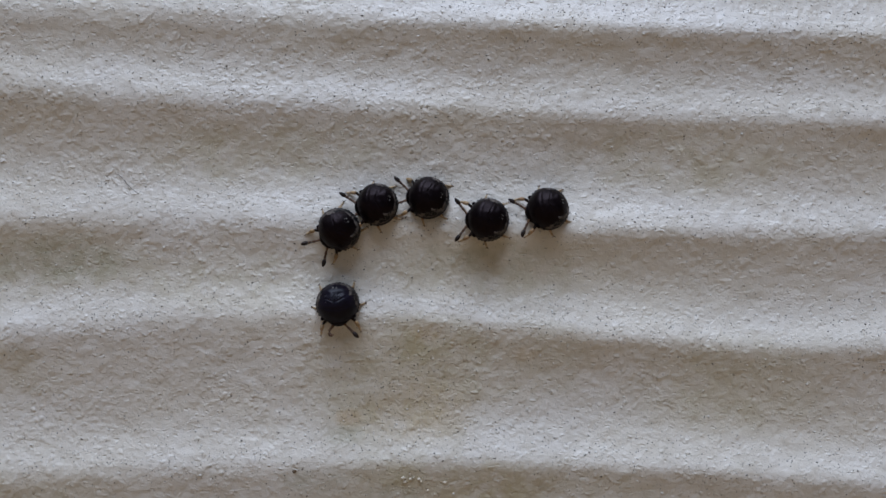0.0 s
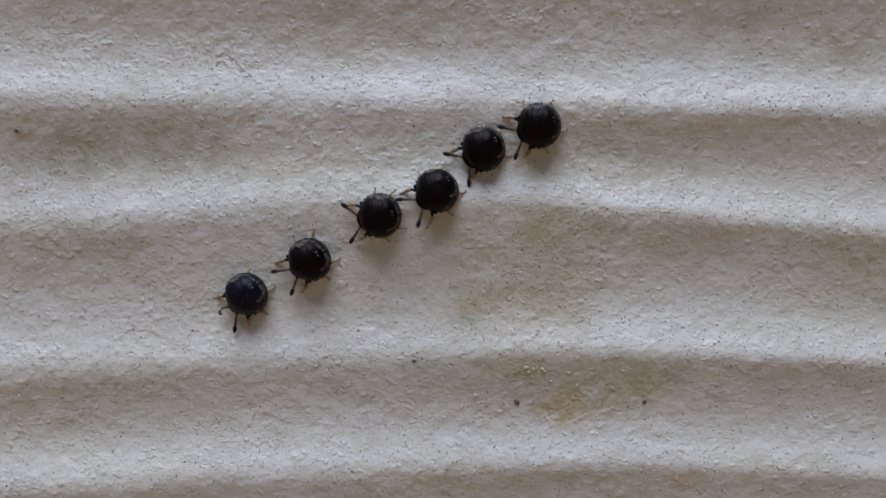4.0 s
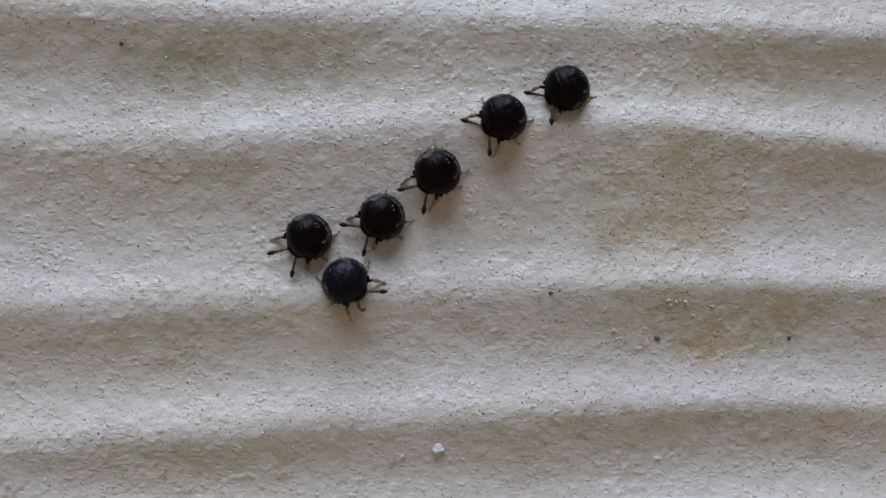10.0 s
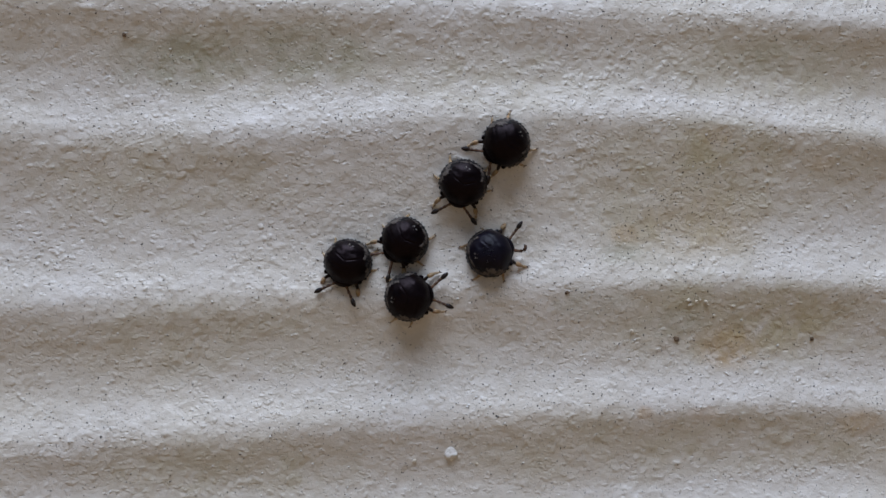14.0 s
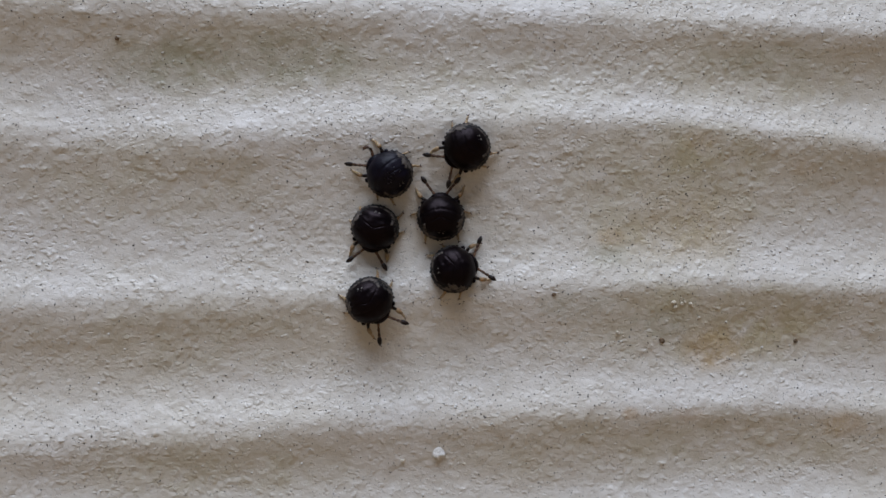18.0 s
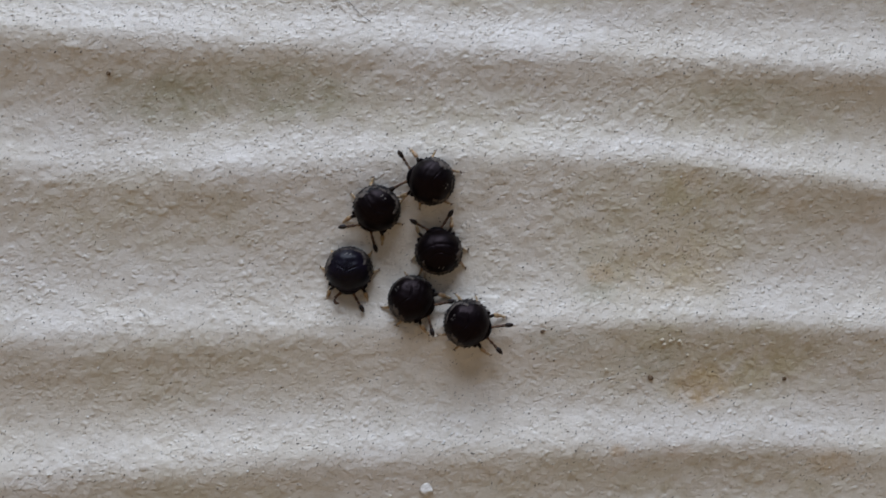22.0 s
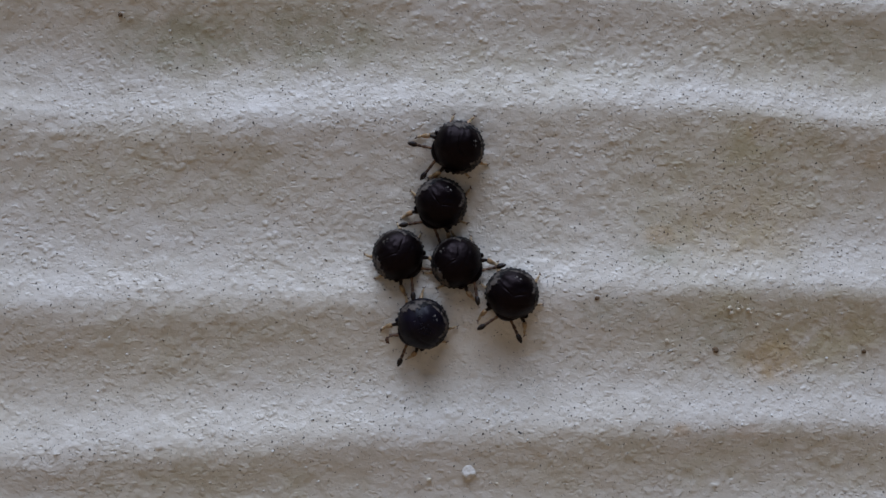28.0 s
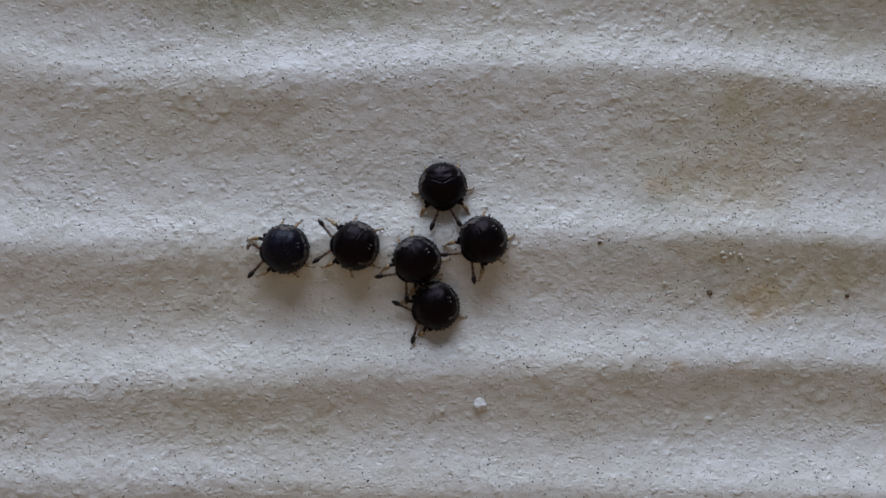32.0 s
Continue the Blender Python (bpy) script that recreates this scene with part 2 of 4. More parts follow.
    flakes = ramp(nt, brushed(2300, 2.3, 15, 4), 0.42, 0.57)
    slabs = ramp(nt, brushed(950, 1.9, 9, 5), 0.40, 0.58)
    form = mix(nt, 1.0, times(nt, bumps, 0.46), times(nt, skin, 0.24), "ADD")
    form = mix(nt, 1.0, form, times(nt, flakes, 0.05), "ADD")
    form = mix(nt, 1.0, form, times(nt, slabs, 0.09), "ADD")
    form = mix(nt, 1.0, form, times(nt, chips, 0.30), "ADD")
    form = mix(nt, 1.0, form, times(nt, nicks, 0.34), "SUBTRACT")
    relief(nt, b, mix(nt, 0.12, form, pits, "ADD"), 1.0, 0.000165)
    return m


RUST = (0.48, 0.28, 0.11, 1)
TAN = (0.47, 0.40, 0.225, 1)
OLIVE = (0.33, 0.31, 0.20, 1)
# x, height, half width and half height in mm, strength
RUST_STAINS = [(21.7, -11.2, 3.6, 2.5, 0.75), (26.3, -9.3, 6.5, 3.2, 0.2), (19, -0.2, 7, 4, 0.32), (33.4, -18.0, 2.6, 1.5, 0.65), (12.4, -1.3, 1.7, 1.2, 0.55), (14.0, -16.9, 1.0, 0.8, 0.6), (19.3, -17.0, 1.8, 0.8, 0.45),
               (20.3, 7.2, 2.0, 1.2, 0.55), (29.8, 5.0, 1.6, 1.0, 0.35)]
# tan stains, and wide flat tan patches just below the crests
TAN_PATCHES = [(20, -9.2, 14, 5.5, 0.36), (17.2, 2.0, 11.5, 8.0, 0.46), (21, 6.3, 7, 3.0, 0.5), (30, 4, 9, 5, 0.24), (26.6, -8.2, 5.5, 3.4, 0.45), (17.5, -6.9, 4.5, 1.8, 0.4), (38, -19, 14, 4, 0.3),
              (-19, 14, 15, 4.5, 0.42), (27, 13.5, 15, 4, 0.42), (30, -9, 14, 4.5, 0.35), (10, -20, 14, 4, 0.3), (24, -19.5, 12, 3.5, 0.35), (-28, 3, 16, 5, 0.33),
              (-24, -10, 16, 4.5, 0.28), (2, 12.5, 14, 3.5, 0.35), (-22, -22, 15, 4, 0.4), (50, 2, 12, 6, 0.4), (45, 24, 14, 4, 0.4),
              (5, 25, 16, 4, 0.4)]
# olive patches, most of them just below a crest
OLIVE_PATCHES = [(-26.9, 14.0, 7.5, 3.2, 0.5), (-15.6, 14.6, 8.5, 3.0, 0.5), (9.0, -7.2, 4.2, 2.0, 0.4), (12.0, -2.9, 2.2, 1.4, 0.4), (16.8, -9.0, 3.2, 1.6, 0.35), (26.5, 14.4, 8, 2.2, 0.35)]


def speckled(name, base, other, scale, rough, spec, bump=0.3, depth=0.00004, low=0.35, high=0.68):
    m, nt, b = shader(name, rough, spec)
    co = nt.nodes.new("ShaderNodeTexCoord").outputs["Object"]
    n = noise_at(nt, co, scale, 5, 0.6)
    nt.links.new(mix(nt, ramp(nt, n, low, high), base, other), b.inputs["Base Color"])
    nt.links.new(ramp(nt, noise_at(nt, co, scale * 0.4, 3), 0.3, 0.7, (rough * 0.75,) * 3 + (1,), (min(1, rough * 1.3),) * 3 + (1,)),
                 b.inputs["Roughness"])
    relief(nt, b, noise_at(nt, co, scale * 1.6, 4, 0.6), bump, depth)
    return m


PAINT = paint_material()
SHELL = speckled("black_shell", (0.0014, 0.0007, 0.0008, 1), (0.0042, 0.0022, 0.0024, 1), 1500, 0.42, 0.12, 0.7, 0.00005)
JOINT = speckled("pale_joint", (0.09, 0.048, 0.024, 1), (0.24, 0.15, 0.08, 1), 4000, 0.5, 0.25)
BLUE_SHELL = speckled("blue_black_shell", (0.0027, 0.0017, 0.0042, 1), (0.0072, 0.0046, 0.0108, 1), 1300, 0.43, 0.15, 0.7, 0.00005)
SHELL.node_tree.nodes["Principled BSDF"].inputs["Specular Tint"].default_value = (1.0, 0.74, 0.77, 1)
MARGIN = speckled("grey_margin", (0.005, 0.004, 0.004, 1), (0.10, 0.082, 0.068, 1), 2300, 0.7, 0.15, 0.8, 0.0001, low=0.45, high=0.57)
BEAD = speckled("dark_bead", (0.003, 0.002, 0.002, 1), (0.02, 0.014, 0.012, 1), 3000, 0.45, 0.35)
DARK_LIMB = speckled("dark_limb", (0.006, 0.004, 0.003, 1), (0.03, 0.016, 0.01, 1), 5000, 0.5, 0.2)
BROWN_LIMB = speckled("brown_limb", (0.03, 0.014, 0.009, 1), (0.15, 0.078, 0.042, 1), 2600, 0.5, 0.25)
AMBER = speckled("amber_limb", (0.26, 0.155, 0.07, 1), (0.46, 0.33, 0.18, 1), 4500, 0.4, 0.5)
FOOT = speckled("amber_foot", (0.30, 0.19, 0.085, 1), (0.52, 0.40, 0.25, 1), 4500, 0.4, 0.5)
AMBER.node_tree.nodes["Principled BSDF"].inputs["Subsurface Weight"].default_value = 0.25
AMBER.node_tree.nodes["Principled BSDF"].inputs["Subsurface Radius"].default_value = (0.0004, 0.0002, 0.0001)
PALE = speckled("pale_fleck", (0.09, 0.08, 0.068, 1), (0.24, 0.215, 0.18, 1), 5000, 0.6, 0.3)
DUST = speckled("white_dust", (0.03, 0.028, 0.032, 1), (0.16, 0.15, 0.16, 1), 3500, 0.8, 0.2)
GRIT_DARK = speckled("dark_grit", (0.085, 0.055, 0.034, 1), (0.27, 0.185, 0.11, 1), 4000, 0.8, 0.3)
SPECK = speckled("dark_speck", (0.04, 0.036, 0.032, 1), (0.13, 0.11, 0.085, 1), 900, 0.8, 0.3)
GRIT_TAN = speckled("tan_crumb", (0.58, 0.50, 0.38, 1), (0.70, 0.63, 0.50, 1), 3000, 0.7, 0.2)
GRIT_WHITE = speckled("white_grit", (0.83, 0.79, 0.72, 1), (0.58, 0.53, 0.45, 1), 2500, 0.6, 0.4, 0.9, 0.00012)
GRIT_PALE = speckled("pale_grit", (0.72, 0.70, 0.65, 1), (0.52, 0.47, 0.38, 1), 3000, 0.55, 0.5)
EARTH = speckled("dry_earth", (0.245, 0.155, 0.077, 1), (0.32, 0.212, 0.115, 1), 6, 0.95, 0.2, 0.5, 0.02)

# ---- the rippled wall ----
# Crest lines of the ripples: height in mm over the middle, as a polynomial of x / 40 mm (highest power first).
CRESTS = [
    (-0.56, -1.02, 1.95, -17.42),
    (0.34, -0.97, -1.01, 1.71, -6.28),
    (1.58, -1.84, -3.13, 1.54, 8.30),
    (0.18, -0.12, -0.31, -0.95, 18.08),
    (0.43, -2.35, 29.90),
    (-1.62, 38.02),
]
RIPPLE = 1.5  # how far the crests stand out, mm
UP, DOWN = 2.8, 3.7  # widths of a crest's upper and lower flank, mm
EASE = {104: 0.4, 105: 0.35, 106: 2.3, 107: 0.5}  # crests that fall away more gently
SWELL = {105: 0.16, 107: -0.13}  # crests that stand higher or lower than the rest


def crest_lines(x):
    """Heights in mm of all crests at x (mm, an array), from low to high."""
    u = np.clip(np.asarray(x, float), -50, 68) / 40
    rows = [np.polyval(c, u) for c in CRESTS]
    pitch = 11.2
    low = [rows[0] * 0 + np.polyval(CRESTS[0], 0.2) - pitch * k + 0.5 * math.sin(k * 2.3) for k in range(104, 0, -1)]
    high = [np.polyval(CRESTS[-1], 0.2) + pitch * k + 0.5 * math.sin(k * 1.7) + rows[0] * 0 for k in range(1, 104)]
    return low + rows + high


def ripple(x, z):
    """How far the wall stands out (mm) at x and z (mm, arrays of one shape): the large form."""
    x, z = np.asarray(x, float), np.asarray(z, float)
    out = np.zeros(z.shape)
    for i, c in enumerate(crest_lines(x)):
        if c.min() > z.max() + 50 or c.max() < z.min() - 50:
            continue
        d = z - c
        keen = np.clip((x + 25) / 55, 0, 1)  # the crests grow keener along the wall
        blunt = 0.80 - 0.62 * keen
        soft = np.sqrt(d * d + blunt) - np.sqrt(blunt)
        down = DOWN * (1 + EASE.get(i, 0) * (0.08 + 0.92 * np.exp(-((x - 11) / 14) ** 2)))
        tall = 0.90 + 0.13 * keen + 0.12 * np.sin(i * 1.9 + x / 31) + 0.08 * np.sin(i * 3.1 + x / 13)
        tall = tall + SWELL.get(i, 0) * np.exp(-((x - 5) / 20) ** 2)
        out += RIPPLE * tall * np.where(d > 0, np.exp(-(soft / UP) ** 1.45), np.exp(-(soft / down) ** 1.15))
    return out


def lattice(x, z, size, seed, stretch=1.0):
    """Smooth random relief with features of that size (mm), about -1 to 1."""
    r = np.random.RandomState(seed).rand(256, 256) * 2 - 1
    u, v = x / (size * stretch) + 64.3, z / size + 64.7
    i, j = np.floor(u).astype(int), np.floor(v).astype(int)
    f, g = u - i, v - j
    f, g = f * f * (3 - 2 * f), g * g * (3 - 2 * g)
    i0, i1, j0, j1 = i % 256, (i + 1) % 256, j % 256, (j + 1) % 256
    return (r[i0, j0] * (1 - f) + r[i1, j0] * f) * (1 - g) + (r[i0, j1] * (1 - f) + r[i1, j1] * f) * g


def wall_form(x, z):
    """The whole relief in mm."""
    out = ripple(x, z)
    out = out + 0.13 * lattice(x, z, 5.5, 1, 1.8) + 0.045 * lattice(x + 0.3 * z, z - 0.15 * x, 1.7, 2, 1.25)
    out = out + 0.032 * lattice(x + 0.2 * z, z - 0.3 * x, 0.85, 3, 1.1) + 0.020 * lattice(x, z, 0.45, 4)
    # lumps of old paint standing proud in patches
    patch = np.clip(0.5 + 1.6 * lattice(x, z, 4.0, 6, 1.4), 0, 1)
    out = out + patch * (0.10 * np.maximum(0, lattice(x, z, 0.62, 5) - 0.35) + 0.07 * np.maximum(0, lattice(z, x, 0.42, 7) - 0.35))
    return out


def sheet(x0, x1, z0, z1, nx, nz, fine=True):
    x, z = np.meshgrid(np.linspace(x0, x1, nx), np.linspace(z0, z1, nz))
    y = wall_form(x, z) if fine else ripple(x, z)
    co = np.stack([x * MM, -y * MM, MID + z * MM], -1).reshape(-1, 3)
    k = np.arange(nx * nz).reshape(nz, nx)
    quads = np.stack([k[:-1, :-1], k[:-1, 1:], k[1:, 1:], k[1:, :-1]], -1).reshape(-1, 4)
    return co, quads


def build_wall():
    parts = [sheet(-52, 72, -34, 46, 1130, 730),
             sheet(-1200, -52, -34, 46, 30, 420, False), sheet(72, 1200, -34, 46, 30, 420, False),
             sheet(-1200, 1200, -1200, -34, 24, 3000, False), sheet(-1200, 1200, 46, 1200, 24, 3000, False)]
    cos, quads, n = [], [], 0
    for co, q in parts:
        cos.append(co)
        quads.append(q + n)
        n += len(co)
    # the board's back and edges
    back = np.array([(-1.2, 0.02, 0), (1.2, 0.02, 0), (1.2, 0.02, 2.4), (-1.2, 0.02, 2.4),
                     (-1.2, 0.0003, 0), (1.2, 0.0003, 0), (1.2, 0.0003, 2.4), (-1.2, 0.0003, 2.4)])
    cos.append(back)
    quads.append(np.array([(0, 3, 2, 1), (0, 1, 5, 4), (1, 2, 6, 5), (2, 3, 7, 6), (3, 0, 4, 7)]) + n)
    co, q = np.concatenate(cos), np.concatenate(quads)
    me = bpy.data.meshes.new("wall_front")
    me.vertices.add(len(co))
    me.vertices.foreach_set("co", co.astype(np.float32).ravel())
    me.loops.add(q.size)
    me.loops.foreach_set("vertex_index", q.astype(np.int32).ravel())
    me.polygons.add(len(q))
    me.polygons.foreach_set("loop_start", np.arange(0, q.size, 4, dtype=np.int32))
    me.update(calc_edges=True)
    me.polygons.foreach_set("use_smooth", np.ones(len(q), bool))
    me.materials.append(PAINT)
    return tagged(new("wall_front", me), "rippled wall board in old off-white chalky paint, stained and speckled", "wall", kind="structure")


build_wall()
gm = bpy.data.meshes.new("ground")
gm.from_pydata([(-600, -600, 0), (600, -600, 0), (600, 600, 0), (-600, 600, 0)], [], [(0, 1, 2, 3)])
gm.materials.append(EARTH)
tagged(new("ground", gm), "bare dry earth in front of the wall", "ground", kind="structure")


def foot(x, z, fine=True):
    """The wall's surface at x and z (mm): place, and the way out of it."""
    h = lambda a, c: float(ripple(np.array([a]), np.array([c]))[0])
    e = 1.8
    dx, dz = (h(x + e, z) - h(x - e, z)) / (2 * e), (h(x, z + e) - h(x, z - e)) / (2 * e)
    y = float(wall_form(np.array([x]), np.array([z]))[0]) if fine else h(x, z)
    return Vector((x * MM, -y * MM, MID + z * MM)), Vector((-dx, -1, -dz)).normalized()


def on_wall(x, z, heading, fine=False, sink=0.0):
    """A pose on the wall (mm): z away from it, y towards the heading (degrees, 0 to the right, 90 up)."""
    p, n = foot(x, z, fine)
    a = radians(heading)
    f = Vector((math.cos(a), 0, math.sin(a)))
    f = (f - n * f.dot(n)).normalized()
    r = f.cross(n)
    return Matrix.Translation(p - n * sink * MM) @ Matrix((r, f, n)).transposed().to_4x4()


# ---- the bugs ----
def part(name, bm, material, parent, label=""):
    me = bpy.data.meshes.new(name)
    bm.to_mesh(me)
    bm.free()
    me.materials.append(material)
    me.polygons.foreach_set("use_smooth", [True] * len(me.polygons))
    ob = new(name, me)
    ob.parent = parent
    return tagged(ob, label) if label else ob


def dome(width, front, rear, height, base, rings=26, sides=84, scallop=0.0):
    """A domed shell, blunt behind and narrower in front, with a rounded rim and a flat underside (mm)."""
    bm = bmesh.new()
    loops = []
    for i in range(rings + 1):
        s = i / rings  # 0 at the top, 1 at the rim
        a = s * math.pi / 2
        rho, up = math.sin(a) ** 0.92, math.cos(a) ** 0.95
        loop = []
        for k in range(sides):
            t = 2 * math.pi * k / sides
            cx, cy = math.sin(t), math.cos(t)
            taper = 1 - 0.05 * max(0, cy) ** 2 * abs(cx)
            edge = 1 + scallop * math.cos(t * 34) * s ** 6
            x = cx * width * taper * rho * edge
            y = cy * (front if cy > 0 else rear) * rho * edge
            z = base + height * up
            z += 0.05 * noise.noise(Vector((x * 1.3, y * 1.3, 3.1))) + 0.03 * up * noise.noise(Vector((x * 2.6, y * 3.4, 7.7))) + 0.010 * noise.noise(Vector((x * 7, y * 7, 1.7)))
            # the belly rings behind
            z -= 0.018 * math.cos((y + 0.12 * x * x) * 9.5) * up * (1 if y < -0.4 else 0)
            # the fold behind the neck plate, two wing pad seams
            bend = y - (0.62 - 0.22 * x * x)
            z -= 0.08 * math.exp(-(bend / 0.055) ** 2) * up
            seam = y - (0.05 - 0.5 * abs(x))
            z -= 0.065 * math.exp(-(seam / 0.05) ** 2) * up
            loop.append(bm.verts.new((x * MM, y * MM, z * MM)))
            if i == 0:
                break
        loops.append(loop)
    for i in range(rings):
        for k in range(sides):
            k2 = (k + 1) % sides
            if i == 0:
                bm.faces.new((loops[0][0], loops[1][k], loops[1][k2]))
            else:
                bm.faces.new((loops[i][k], loops[i + 1][k], loops[i + 1][k2], loops[i][k2]))
    low = [bm.verts.new((v.co.x * 0.82, v.co.y * 0.82, (base - 0.32) * MM)) for v in loops[-1]]
    for k in range(sides):
        k2 = (k + 1) % sides
        bm.faces.new((loops[-1][k], low[k], low[k2], loops[-1][k2]))
    bm.faces.new(low[::-1])
    bmesh.ops.recalc_face_normals(bm, faces=bm.faces)
    return bm


def tube(points, radii, sides=8):
    """A tapering limb through points (mm) with those radii (mm), closed at its ends."""
    bm = bmesh.new()
    pts = [Vector(p) for p in points]
    loops = []
    for i, p in enumerate(pts):
        d = (pts[min(i + 1, len(pts) - 1)] - pts[max(i - 1, 0)]).normalized()
        a = d.orthogonal().normalized()
        b = d.cross(a)
        loops.append([bm.verts.new((p + (a * math.cos(q) + b * math.sin(q)) * radii[i]) * MM)
                      for q in (2 * math.pi * k / sides for k in range(sides))])
    for u, v in zip(loops, loops[1:]):
        for k in range(sides):
            k2 = (k + 1) % sides
            bm.faces.new((u[k], u[k2], v[k2], v[k]))
    bm.faces.new(loops[0][::-1])
    bm.faces.new(loops[-1])
    bmesh.ops.recalc_face_normals(bm, faces=bm.faces)
    return bm


def pebble(rx, ry, rz, seed, rough=0.25, level=2):
    """A worn grain (mm)."""
    bm = bmesh.new()
    bmesh.ops.create_icosphere(bm, subdivisions=level, radius=1)
    for v in bm.verts:
        k = 1 + rough * noise.noise(v.co * 1.7 + Vector((seed, 0, 0)))
        v.co = Vector((v.co.x * rx * k * MM, v.co.y * ry * k * MM, v.co.z * rz * k * MM))
    return bm


def limb_pose(x, y, z, turn):
    return pose(x * MM, y * MM, z * MM, 0, 0, turn)


ANTENNA = {1: (0.36, 1.66, 0.62, -31), -1: (-0.36, 1.66, 0.62, 31)}
LEGS = [(1.00, 1.22, 46), (0.86, 0.20, 84), (0.80, -0.62, 132), (-1.00, 1.22, -46), (-0.86, 0.20, -84), (-0.80, -0.62, -132)]


def on_shell(x, y, lift=0.0):
    """A height (mm) on the domed shell."""
    rho = min(0.999, math.hypot(x / 1.90, y / (1.72 if y > 0 else 1.88)))
    return 0.52 + 1.76 * math.cos(math.asin(rho ** (1 / 0.92))) ** 0.95 + lift


def build_bug():
    bug = new("bug")
    bug.scale = (1.11, 1.11, 1.11)
    part("shell", dome(1.90, 1.72, 1.88, 1.76, 0.52, scallop=0.006), SHELL, bug, "domed glossy black back shell")
    # black teeth along the hind rim, with the pale margin showing between them
    for k in range(-12, 13):
        a = radians(180 + k * 9.6)
        tooth = part("rim_tooth", pebble(0.118, 0.10, 0.085, k * 3.0, 0.15, 2), BEAD, bug)
        tooth.matrix_basis = pose(math.sin(a) * (1.85 + 0.02 * math.sin(k * 2.7)) * MM, math.cos(a) * (1.84 + 0.02 * math.sin(k * 1.9)) * MM, (0.63 + 0.02 * (k % 3)) * MM, 0, 0, -math.degrees(a))
    # mottled margin inside the rim, ragged within and widest at the corners of the wing pads
    for side in (1, -1):
        bm = bmesh.new()
        rows = []
        for i in range(41):
            u = i / 40
            a = radians(180 + side * (0.5 + 112 * u))
            ragged = noise.noise(Vector((u * 14, side * 3, 0.4))) + 0.6 * noise.noise(Vector((u * 37, side * 5, 1.4)))
            wide = (0.15 + 0.30 * math.exp(-((u - 0.62) / 0.22) ** 2)) * min(1, (1 - u) * 7 + 0.15) * (1 + 0.65 * ragged)
            row = []
            for j in range(6):
                r = 1.868 - max(0.05, wide) * j / 5
                x, y = math.sin(a) * r, math.cos(a) * r * 0.985
                row.append(bm.verts.new((x * MM, y * MM, on_shell(x, y, 0.03 + 0.02 * noise.noise(Vector((x * 6, y * 6, 0)))) * MM)))
            rows.append(row)
        for u, v in zip(rows, rows[1:]):
            for j in range(5):
                bm.faces.new((u[j], u[j + 1], v[j + 1], v[j]))
        bmesh.ops.recalc_face_normals(bm, faces=bm.faces)
        bmesh.ops.solidify(bm, geom=bm.faces, thickness=0.03 * MM)
        part("flank_band", bm, MARGIN, bug, "mottled grey margin along the hind rim")
    head = part("head", dome(0.86, 0.56, 0.6, 0.50, 0.50, 10, 32), SHELL, bug, "small black head")
    head.matrix_basis = pose(0, 1.40 * MM, 0.06 * MM)
    for side in (1, -1):
        eye = part("eye", pebble(0.13, 0.15, 0.12, 1, 0.02), DARK_LIMB, head, "dark brown eye")
        eye.matrix_basis = pose(side * 0.78 * MM, 0.08 * MM, 0.60 * MM)
        knob = part("shoulder", pebble(0.20, 0.24, 0.16, side, 0.2), SHELL, bug, "black shoulder corner")
        knob.matrix_basis = pose(side * 1.34 * MM, 1.12 * MM, 0.74 * MM, 0, 0, -side * 45)
    for x, y, wide, long in ((-0.17, -1.22, 0.085, 0.055), (0.12, -1.30, 0.06, 0.075), (0.21, -1.18, 0.05, 0.04), (-0.05, -1.05, 0.045, 0.03)):
        spot = part("fleck", pebble(wide, long, 0.025, x * 9, 0.8, 2), PALE, bug, "pale fleck on the back")
        spot.matrix_basis = pose(x * MM, y * MM, on_shell(x, y) * MM, 38)
    for side, (x, y, z, turn) in ANTENNA.items():
        stem = part("antenna", tube([(0, 0, 0), (0, 0.34, 0.04), (0, 0.40, 0.04), (0, 0.62, 0.07), (0, 0.78, 0.08), (0, 0.84, 0.08), (0, 1.02, 0.10), (0, 1.16, 0.11), (0, 1.22, 0.11)],
                                    [0.10, 0.12, 0.07, 0.105, 0.13, 0.07, 0.11, 0.13, 0.065]), BROWN_LIMB, bug, "thin brown jointed antenna")
        stem.matrix_basis = limb_pose(x, y, z, turn)
        for y0, z0 in ((0.40, 0.04), (0.83, 0.08), (1.20, 0.11)):
            part("joint", tube([(0, y0 - 0.055, z0), (0, y0, z0), (0, y0 + 0.055, z0)], [0.092, 0.10, 0.092]), JOINT, stem, "pale brown antenna joint")
        part("antenna_club", tube([(0, 1.18, 0.11), (0, 1.27, 0.11), (0, 1.46, 0.12), (0, 1.62, 0.12), (0, 1.78, 0.13), (0, 1.94, 0.13)],
                                  [0.055, 0.13, 0.19, 0.185, 0.14, 0.04]), DARK_LIMB, stem, "dark spindle-shaped antenna tip")
    for k, (out, y, turn) in enumerate(LEGS):
        side, fore = (1 if k < 3 else -1), k % 3 == 0
        bend = (-0.22 if fore else 0.20) * side
        leg = part("leg", tube([(0, 0, 0), (0, 0.25, 0.06), (0, 0.50, 0.10), (0, 0.62, 0.06)], [0.13, 0.145, 0.12, 0.08]), DARK_LIMB if fore else BROWN_LIMB, bug, "short dark brown thigh")
        leg.matrix_basis = limb_pose(out, y, 0.46, -turn)
        k = 1.7 if fore else 1.45
